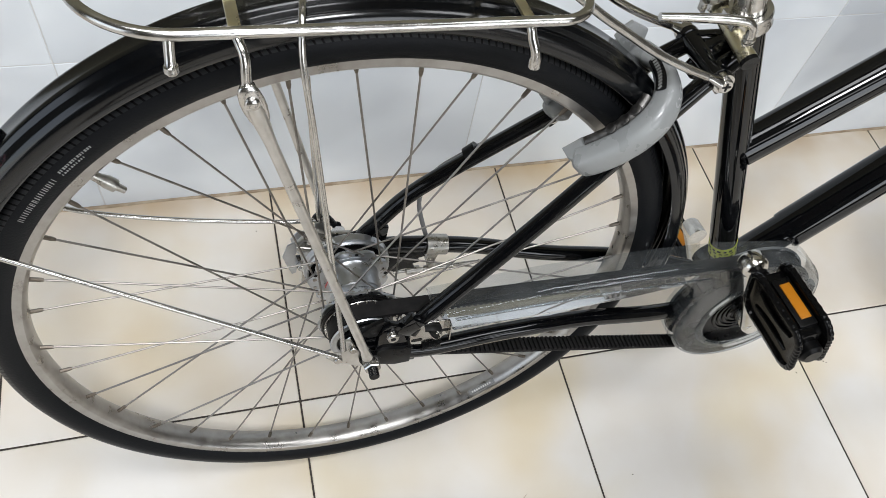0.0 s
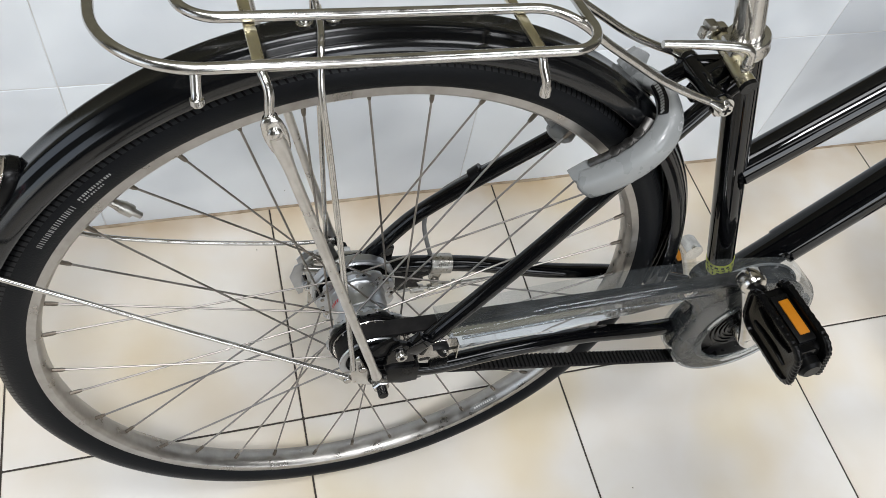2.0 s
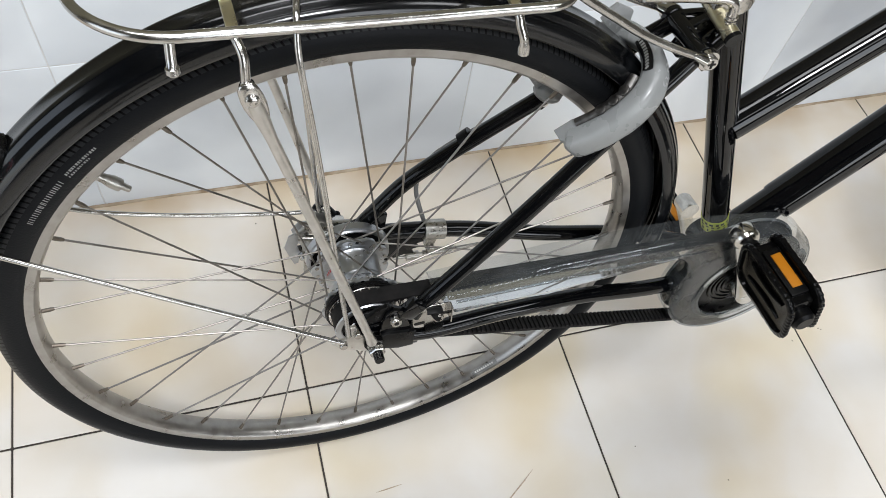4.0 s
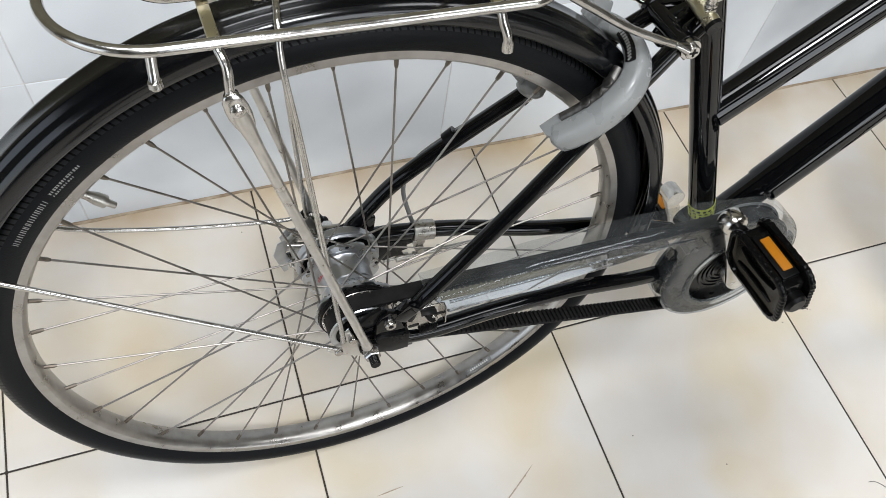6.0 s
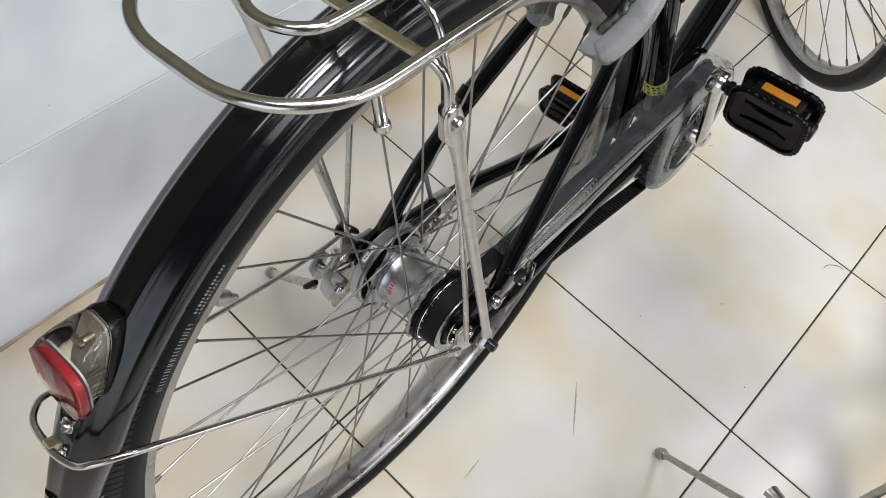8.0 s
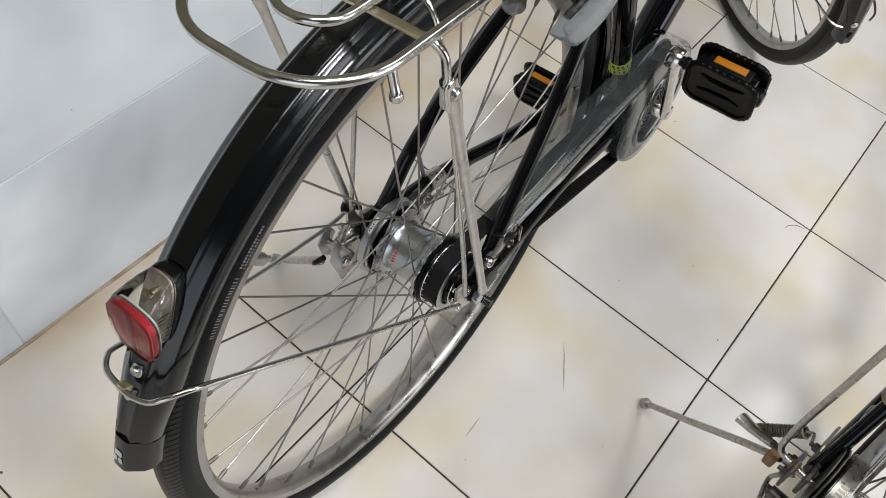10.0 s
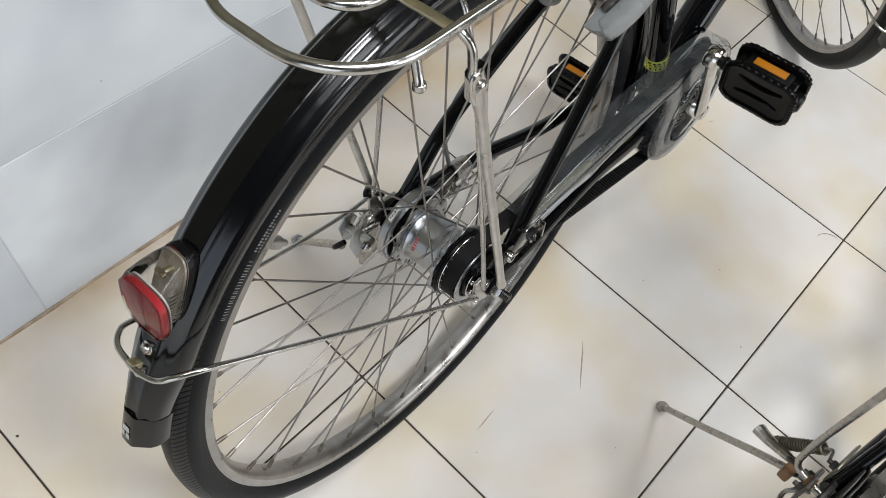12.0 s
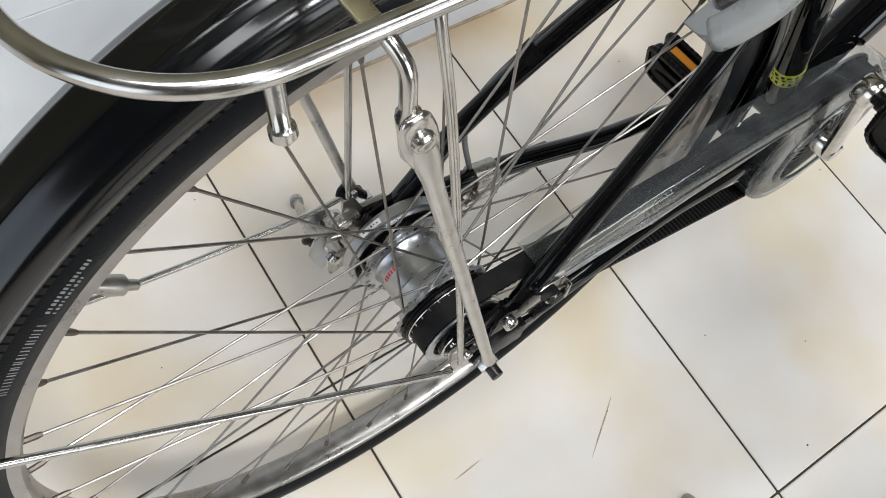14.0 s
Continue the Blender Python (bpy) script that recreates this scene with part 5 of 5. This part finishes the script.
rod(bm, (0.078, 0.068, -0.0624), (0.094, 0.068, -0.063), 0.0052)
rod(bm, (0.100, 0.068, -0.063), (0.128, 0.068, -0.064), 0.0040)
rod(bm, (0.132, 0.068, -0.064), (0.136, 0.068, -0.064), 0.0055, sides=6)
part("cable_adjuster", bm, ZINC, bicycle, "threaded cable adjuster")
stand = group_part("kickstand", bicycle, "zinc-plated side kickstand")
bm = B()
prism(bm, [(-0.044, -0.030), (-0.012, 0.018), (0.014, 0.014), (0.016, -0.020), (-0.02, -0.060), (-0.046, -0.066)], 0.0735, 0.079, 0.001)
part("stand_bracket", bm, ZINC, stand)
part("stand_leg", sweep(B(), spline([(-0.042, 0.112, -0.066), (-0.026, 0.152, -0.117), (-0.006, 0.206, -0.186), (0.022, 0.283, -0.281), (0.027, 0.2965, -0.299)], 6), 0.0054, 12), ZINC, stand)
part("stand_foot", rod(B(), (0.0230, 0.2870, -0.2860), (0.0290, 0.3020, -0.3040), 0.0085), GREY_PLASTIC, stand, "grey rubber foot")
part("stand_spring", sweep(B(), [Vector((-0.012 + 0.006 * math.cos(k * 0.9), 0.093 + 0.006 * math.sin(k * 0.9) + 0.0004 * k, -0.020 - 0.0009 * k)) for k in range(80)], 0.0011, 5), ZINC, stand)
brake_lever = group_part("brake_lever", bicycle, "zinc brake lever at the drum")
bm = B()
prism(bm, [(-0.060, 0.014), (-0.066, -0.004), (-0.062, -0.020), (-0.057, -0.036), (-0.052, -0.034), (-0.049, -0.016), (-0.052, -0.004), (-0.048, 0.008), (-0.052, 0.018)], 0.0680, 0.0705, 0.0009)
part("lever_wing", bm, HUB_ALLOY, brake_lever)
bm = B()
prism(bm, [(-0.044, -0.002), (-0.053, -0.014), (-0.048, -0.038), (-0.040, -0.046), (-0.030, -0.040), (-0.033, -0.026), (-0.024, -0.016), (-0.030, -0.004)], 0.1000, 0.1024, 0.0009)
part("lever_wing", bm, HUB_ALLOY, brake_lever)
bm = B()
rod(bm, (-0.040, 0.062, -0.014), (-0.040, 0.104, -0.022), 0.0058)
rod(bm, (-0.030, 0.064, 0.008), (-0.050, 0.068, 0.010), 0.0038)
sweep(bm, spline([(-0.050, 0.066, 0.018), (-0.036, 0.068, 0.026), (-0.018, 0.071, 0.018)], 5), 0.0045, 10, flat=0.5)
part("lever_pivot", bm, ZINC, brake_lever)
bm = B()
bolt(bm, (-0.0455, 0.0680, -0.0200), (0, -1, 0), 0.0064, 0.0060)
bolt(bm, (-0.0455, 0.0620, -0.0200), (0, -1, 0), 0.0035, 0.0030, 12)
part("lever_nut", bm, STEEL, brake_lever)
part("stand_hook", sweep(B(), spline([(-0.040, 0.108, -0.058), (-0.046, 0.116, -0.068), (-0.045, 0.121, -0.075)], 4), 0.0036, 10), PLASTIC, stand, "black end of the stand hinge")
bm = B()
sweep(bm, spline([(-0.028, 0.078, 0.040), (-0.0180, 0.083, 0.0390), (-0.006, 0.077, 0.028)], 5), lambda q: 0.0048 + 0.002 * math.sin(math.pi * q), 12, flat=0.6)
part("stay_lug", bm, PLASTIC, bicycle, "black lug where the wire stays meet")
bm = B()
bolt(bm, (-0.0180, 0.0862, 0.0390), (0, 1, 0), 0.0045, 0.003, 14)
bolt(bm, (-0.0180, 0.0775, 0.0390), (0, -1, 0), 0.0045, 0.003, 14)
part("lug_rivet", bm, STEEL, bicycle)

# ---- front wheel, turned to the left ----
fw = wheel(bicycle, "front_wheel", -25.0, hub_r=0.019, flange=0.032)
part("hub_shell", lathe(B(), [(-0.036, 0.0), (-0.036, 0.022), (-0.032, 0.023), (-0.029, 0.014), (0.029, 0.014), (0.032, 0.023), (0.036, 0.022), (0.036, 0.0)], 32), HUB_ALLOY, fw)
bm = lathe(B(), prof + inner, 90, 20, 196, closed_profile=True)
for v in bm.verts:
    far_on = min(1.0, max(0.0, (math.degrees(math.atan2(v.co.z, v.co.x)) % 360 - 172) / 16))
    v.co.y = v.co.y * (1 - (0.46 if v.co.y > 0 else 0.14) * far_on) + 0.004 * far_on
part("front_mudguard", bm, MUD_BLACK, fw, "glossy black front mudguard")
for s in (-1, 1):
    part("fork_blade", sweep(B(), spline([(0.0, s * 0.052, 0.0), (-0.02, s * 0.056, 0.14), (-0.06, s * 0.045, 0.37), (-0.075, s * 0.03, 0.43)], 6), 0.010, 12), BLACK_PAINT, fw)
for q in (188.5, 192.5):
    u = Vector((math.cos(radians(q)), 0, math.sin(radians(q))))
    bm = B()
    bolt(bm, u * 0.3728 + Vector((0, 0.005, 0)), u, 0.0056, 0.0012, 16)
    bolt(bm, u * 0.3735 + Vector((0, 0.005, 0)), u, 0.0038, 0.0024, 14)
    part("mudguard_screw", bm, STEEL if q < 190 else PLASTIC, fw)
for s in (-1, 1):
    part("mudguard_stay", sweep(B(), spline([(0, s * 0.052, 0), (-0.2, s * 0.050, -0.024), (-0.310, s * 0.044, -0.040), (-0.352, s * 0.036, -0.052), (-0.364, s * 0.022, -0.058)], 6), 0.0020, 8), STEEL, fw, "thin wire mudguard stay")
fw.matrix_local = pose(1.0785, 0.053, -0.0055, -11.5, 0, 48)

# ---- the second bicycle, seen only at its rear hub ----
bike2 = tagged(new("bicycle"), "older bicycle with a band brake resting on its side stand", "bicycle")
bike2.matrix_world = pose(0.131, -0.555, 0.3460, -6.0, 0, -8.0)
w2 = wheel(bike2, "rear_wheel", -20.0, hub_r=0.030, flange=0.024)
part("hub_shell", lathe(B(), [(-0.030, 0.0), (-0.030, 0.034), (-0.026, 0.035), (-0.023, 0.020), (0.020, 0.020), (0.0225, 0.035), (0.026, 0.034), (0.026, 0.0)], 40), HUB_ALLOY, w2)
part("brake_drum", lathe(B(), [(0.027, 0.0), (0.027, 0.045), (0.029, 0.047), (0.045, 0.047), (0.047, 0.043), (0.047, 0.0)], 48), ZINC, w2, "worn steel brake drum")
part("brake_band", lathe(B(), [(0.029, 0.0475), (0.0295, 0.0515), (0.044, 0.0515), (0.0445, 0.0475)], 48, 20, 330), ZINC, w2, "steel brake band")
bm = B()
for k in range(6):
    lathe(bm, [(0.033, 0.0518), (0.040, 0.0518)], 2, 100 + 5 * k, 103 + 5 * k)
part("band_mark", bm, SPRING, w2, "pale stamped bars", smooth=0)
for y0 in (0.0490, 0.0535):
    part("drum_plate", lathe(B(), [(y0, 0.0), (y0, 0.0500), (y0 + 0.0012, 0.0508), (y0 + 0.0024, 0.0500), (y0 + 0.0026, 0.0)], 48), RIVET, w2, "thin dark steel plate")
part("axle", rod(B(), (0, -0.085, 0), (0, 0.090, 0), 0.0048), ZINC, w2)
bm = B()
bolt(bm, (0, 0.074, 0), (0, 1, 0), 0.0085, 0.009)
part("axle_nut", bm, RUST, w2, "rusty axle nut")
fr2 = group_part("frame", bike2, "black painted frame")
for s in (-1, 1):
    part("seat_stay", rod(B(), (0.012, s * 0.062, 0.012), (0.26, s * 0.03, 0.33), 0.0075, sides=14), BLACK_PAINT, fr2)
    part("chain_stay", rod(B(), (0.012, s * 0.062, -0.004), (0.42, s * 0.03, -0.055), 0.0095, sides=14), BLACK_PAINT, fr2)
    bm = B()
    prism(bm, [(-0.016, -0.012), (-0.012, 0.014), (0.016, 0.022), (0.034, 0.016), (0.034, -0.016), (0.0, -0.018)], s * 0.060, s * 0.065, 0.001)
    part("dropout", bm, RIVET, fr2)
rk2 = group_part("rear_rack", bike2, "dull steel luggage rack")
for s in (-1, 1):
    part("rack_leg", sweep(B(), spline([(0.000, s * 0.072, 0.002), (0.001, s * 0.092, 0.003), (0.002, s * 0.0995, 0.012), (0.003, s * 0.101, 0.032), (-0.002, s * 0.101, 0.08), (-0.016, s * 0.098, 0.18), (-0.031, s * 0.094, 0.30), (-0.036, s * 0.086, 0.345)], 6), 0.0036, 14), ZINC, rk2)
part("rack_rail", sweep(B(), loop(-0.175, 0.16, 0.074, 0.05, 0.03, 0.352), 0.0046, 12, closed=True), ZINC, rk2)
part("rack_peg", sweep(B(), [(-0.108, 0.074, 0.352), (-0.110, 0.0775, 0.335), (-0.1135, 0.0780, 0.3085), (-0.1136, 0.0780, 0.3080), (-0.1140, 0.0780, 0.3050), (-0.1142, 0.0780, 0.3025)], lambda q: (0.0042, 0.0042, 0.0042, 0.0078, 0.0080, 0.0060)[min(5, round(q * 5))], 14), SPRING, rk2)
part("mudguard_stay", sweep(B(), spline([(-0.004, 0.072, -0.004), (-0.012, 0.084, -0.012), (-0.03, 0.086, -0.020), (-0.16, 0.060, 0.04), (-0.30, 0.036, 0.12)], 6), 0.0026, 10), ZINC, bike2, "thin wire mudguard stay")
st2 = group_part("kickstand", bike2, "dull zinc side stand with its spring")
FOOT2 = Vector((0.1260, 0.2657, -0.3109))
UP2 = Vector((0.012, 0.092, -0.022))
part("stand_leg", sweep(B(), spline([UP2, UP2.lerp(FOOT2, 0.2) + Vector((0, 0.004, 0)), UP2.lerp(FOOT2, 0.6), FOOT2], 6), 0.0046, 14), ZINC, st2)
part("stand_foot", sweep(B(), [FOOT2 + (UP2 - FOOT2) * 0.03, FOOT2, FOOT2 - (UP2 - FOOT2) * 0.03], lambda q: (0.0060, 0.0085, 0.0065)[round(q * 2)], 14), ZINC, st2, "dull flattened foot")
bm = B()
prism(bm, [(-0.018, -0.020), (-0.014, 0.012), (0.014, 0.014), (0.026, 0.000), (0.026, -0.022), (0.0, -0.030)], 0.0760, 0.0800, 0.0010)
part("stand_bracket", bm, RIVET, st2)
bm = B()
prism(bm, [(0.010, 0.006), (0.018, 0.026), (0.052, 0.034), (0.058, 0.018), (0.034, 0.004)], 0.0700, 0.0725, 0.0006)
part("stand_plate", bm, SPRING, st2, "dull yellowed plate of the stand")
for x, y, z, r in ((0.016, 0.080, -0.014, 0.0058), (0.024, 0.0725, 0.018, 0.0050), (-0.010, 0.080, -0.002, 0.0050)):
    bm = B()
    bolt(bm, (x, y, z), (0, 1, 0), r, 0.0055)
    bolt(bm, (x, y + 0.0055, z), (0, 1, 0), r * 0.55, 0.0040, 12)
    part("stand_bolt", bm, RIVET, st2)
bm = B()
sweep(bm, spline([(0.014, 0.094, -0.018), (0.026, 0.110, -0.030), (0.036, 0.124, -0.040)], 5), 0.0045, 10, flat=0.7)
part("stand_arm", bm, RIVET, st2, "dark pressed arm of the stand")
bm = B()
box(bm, (0.004, 0.099, -0.020), (0.015, 0.012, 0.016), 0.003)
part("stand_pivot", bm, RUST, st2, "rusty pivot block")
S0, S1 = Vector((0.040, 0.126, -0.046)), Vector((0.042, 0.090, 0.004))
cn = [S0.lerp(S1, k / 150) + 0.0064 * (math.cos(k * 0.75) * Vector((1, 0, 0)) + math.sin(k * 0.75) * Vector((0, 0.81, 0.58))) for k in range(151)]
part("stand_spring", sweep(B(), cn, 0.0015, 6), SPRING, st2)
part("spring_hook", sweep(B(), spline([S1, S1 + Vector((0, -0.006, 0.006)), S1 + Vector((-0.012, -0.010, 0.004))], 5), 0.0016, 8), ZINC, st2)
part("stand_tongue", sweep(B(), spline([UP2 + Vector((0.012, 0.004, -0.004)), Vector((0.030, 0.128, -0.038)), Vector((0.034, 0.148, -0.042))], 6), lambda q: 0.0070 + 0.0055 * q, 12, flat=0.6), ZINC, st2, "pressed foot tongue")
bm = B()
rod(bm, (-0.004, 0.050, -0.060), (-0.004, 0.078, -0.060), 0.009)
rod(bm, (-0.004, 0.078, -0.060), (-0.004, 0.083, -0.060), 0.006)
part("brake_anchor", bm, RIVET, bike2, "bolted brake anchor")
bm = B()
sweep(bm, spline([(0.03, 0.056, 0.030), (0.06, 0.058, 0.046), (0.09, 0.058, 0.040), (0.11, 0.054, 0.020)], 6), 0.005, 10)
part("brake_lever", bm, RIVET, bike2, "dull brake linkage")

# saddle, post and tubes are out of view, added to shade the floor
bm = B()
seat_rings = []
for k in range(13):
    q = k / 12
    half = 0.088 * (1 - q) ** 0.55 * (1 - 0.35 * q) + 0.020
    seat_rings.append([(0.165 + 0.27 * q, half * math.cos(a) * (1 if k not in (0, 12) else 0.7), 0.485 + (0.022 if math.sin(a) > 0 else 0.045) * math.sin(a) - 0.012 * math.sin(math.pi * q)) for a in (2 * math.pi * j / 20 for j in range(20))])
part("saddle", shell(bm, seat_rings), RUBBER, bike2, "unseen wide black saddle, added to shade the floor")
part("seat_post", rod(B(), (0.333, 0, 0.26), (0.265, 0, 0.455), 0.0135, sides=20), STEEL, bike2)
part("seat_tube", rod(B(), (0.445, 0, -0.06), (0.333, 0, 0.26), 0.0160, sides=20), BLACK_PAINT, fr2)
part("down_tube", rod(B(), (0.445, 0, -0.06), (1.00, 0, 0.44), 0.0190, sides=20), BLACK_PAINT, fr2)

# ---- tiles, piece by piece ----
bm = B()
box(bm, (0, 0, -0.004), (PITCH - 0.0027, PITCH - 0.0027, 0.008), 0.0012, segs=1)
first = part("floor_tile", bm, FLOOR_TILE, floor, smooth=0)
nx0, nx1, ny0 = math.floor(X0 / PITCH), math.ceil(X1 / PITCH), math.floor(Y0 / PITCH)
first.matrix_local = Matrix.Translation((PITCH / 2, PITCH / 2, 0))
for i in range(nx0, nx1):
    for j in range(ny0, 1):
        if (i, j) != (0, 0) and (i + 0.5) * PITCH > X0 and (i + 0.5) * PITCH < X1 and (j + 0.5) * PITCH > Y0:
            share(first, floor, Matrix.Translation(((i + 0.5) * PITCH, (j + 0.5) * PITCH, 0.0)))
WP, WH = 0.5905, 0.3085
bm = B()
box(bm, (0, 0, 0), (WP - 0.0014, 0.010, WH - 0.0014), 0.0008, segs=1)
wt = part("wall_tile", bm, WALL_TILE, wall_north, smooth=0)
wt.matrix_local = Matrix.Translation((-0.2575 + WP / 2, WALL_Y + 0.005, WH / 2))
LAST = math.floor((X1 + 0.2575) / WP)
for i in range(-4, LAST):
    for j in range(0, 2):
        if (i, j) != (0, 0):
            share(wt, wall_north, Matrix.Translation((-0.2575 + (i + 0.5) * WP, WALL_Y + 0.005, (j + 0.5) * WH)))
cut = X1 - (-0.2575 + LAST * WP)
for j in range(0, 2):
    bm = B()
    box(bm, (0, 0, 0), (cut - 0.0014, 0.010, WH - 0.0014), 0.0008, segs=1)
    part("wall_tile", bm, WALL_TILE, wall_north, smooth=0, matrix=Matrix.Translation((X1 - cut / 2, WALL_Y + 0.005, (j + 0.5) * WH)))
bm = B()
line = [Vector((X0 + 0.05 * k, WALL_Y - 0.0005 + 0.0012 * math.sin(k * 1.7), 0.0)) for k in range(136)]
sweep(bm, line, 0.0034, 8)
tagged(finish(bm, "baseboard", CAULK), "stained brown caulk line where wall meets floor", "trim", kind="structure")

# ---- specks, hair and scratches on the floor and wall ----
DIRT = worn("dark_dirt", (0.10, 0.075, 0.05), (0.06, 0.045, 0.03), 0.9, scale=200)
rng = random.Random(4)


def speck(name, at, size, parent, flat):
    bm = B()
    n = 7
    ring = []
    for k in range(n):
        a = 2 * math.pi * k / n
        r = size * rng.uniform(0.55, 1.2)
        ring.append((r * math.cos(a) * 1.3, r * math.sin(a)))
    lo = [bm.verts.new((u, v, 0)) for u, v in ring]
    hi = [bm.verts.new((u * 0.6, v * 0.6, size * 0.5)) for u, v in ring]
    for k in range(n):
        bm.faces.new((lo[k], lo[(k + 1) % n], hi[(k + 1) % n], hi[k]))
    bm.faces.new(hi)
    bm.faces.new(lo)
    turn = Matrix.Rotation(rng.uniform(0, 6), 4, "Z")
    return part(name, bm, DIRT, parent, smooth=0, matrix=Matrix.Translation(at) @ (turn if flat else Matrix.Rotation(radians(90), 4, "X") @ turn))


for x, y, r in ((0.272, -0.203, 0.0014), (0.038, -0.192, 0.0011), (0.47, -0.375, 0.0012), (0.398, 0.114, 0.0017), (-0.385, 0.25, 0.0018), (0.566, -0.273, 0.0011), (0.833, -0.079, 0.0013),
                (0.837, -0.082, 0.0010), (0.777, -0.090, 0.0012), (0.449, -0.194, 0.0010), (0.19, -0.33, 0.0008), (-0.16, 0.12, 0.0010), (-0.03, 0.30, 0.0012), (0.62, 0.21, 0.0012)):
    speck("dirt_speck", (x, y, 0.0), r, floor, True)
for x, z in ((-0.078, 0.352), (0.027, 0.043)):
    speck("dirt_speck", (x, WALL_Y, z), 0.0009, wall_north, False)
HAIR = material("dark_hair", (0.03, 0.022, 0.016), 0.5)[0]
part("hair", sweep(B(), spline([(0.762, -0.359, 0.0006), (0.770, -0.3605, 0.0012), (0.778, -0.367, 0.0014), (0.784, -0.375, 0.0008), (0.786, -0.385, 0.0006)], 5), 0.0004, 5), HAIR, floor)
SCRATCH = worn("brown_scratch", (0.36, 0.27, 0.18), (0.5, 0.42, 0.32), 0.7, scale=300)
for a, b, w in (((0.288, -0.191), (0.221, -0.238), 0.0009), ((0.064, -0.171), (0.102, -0.168), 0.0008)):
    a, b = Vector((*a, 0.0)), Vector((*b, 0.0))
    part("scratch", sweep(B(), [a, a.lerp(b, 0.3) + Vector((0.001, 0, 0)), a.lerp(b, 0.7), b], lambda q, w=w: w * (0.3 + math.sin(math.pi * q)), 6), SCRATCH, floor)
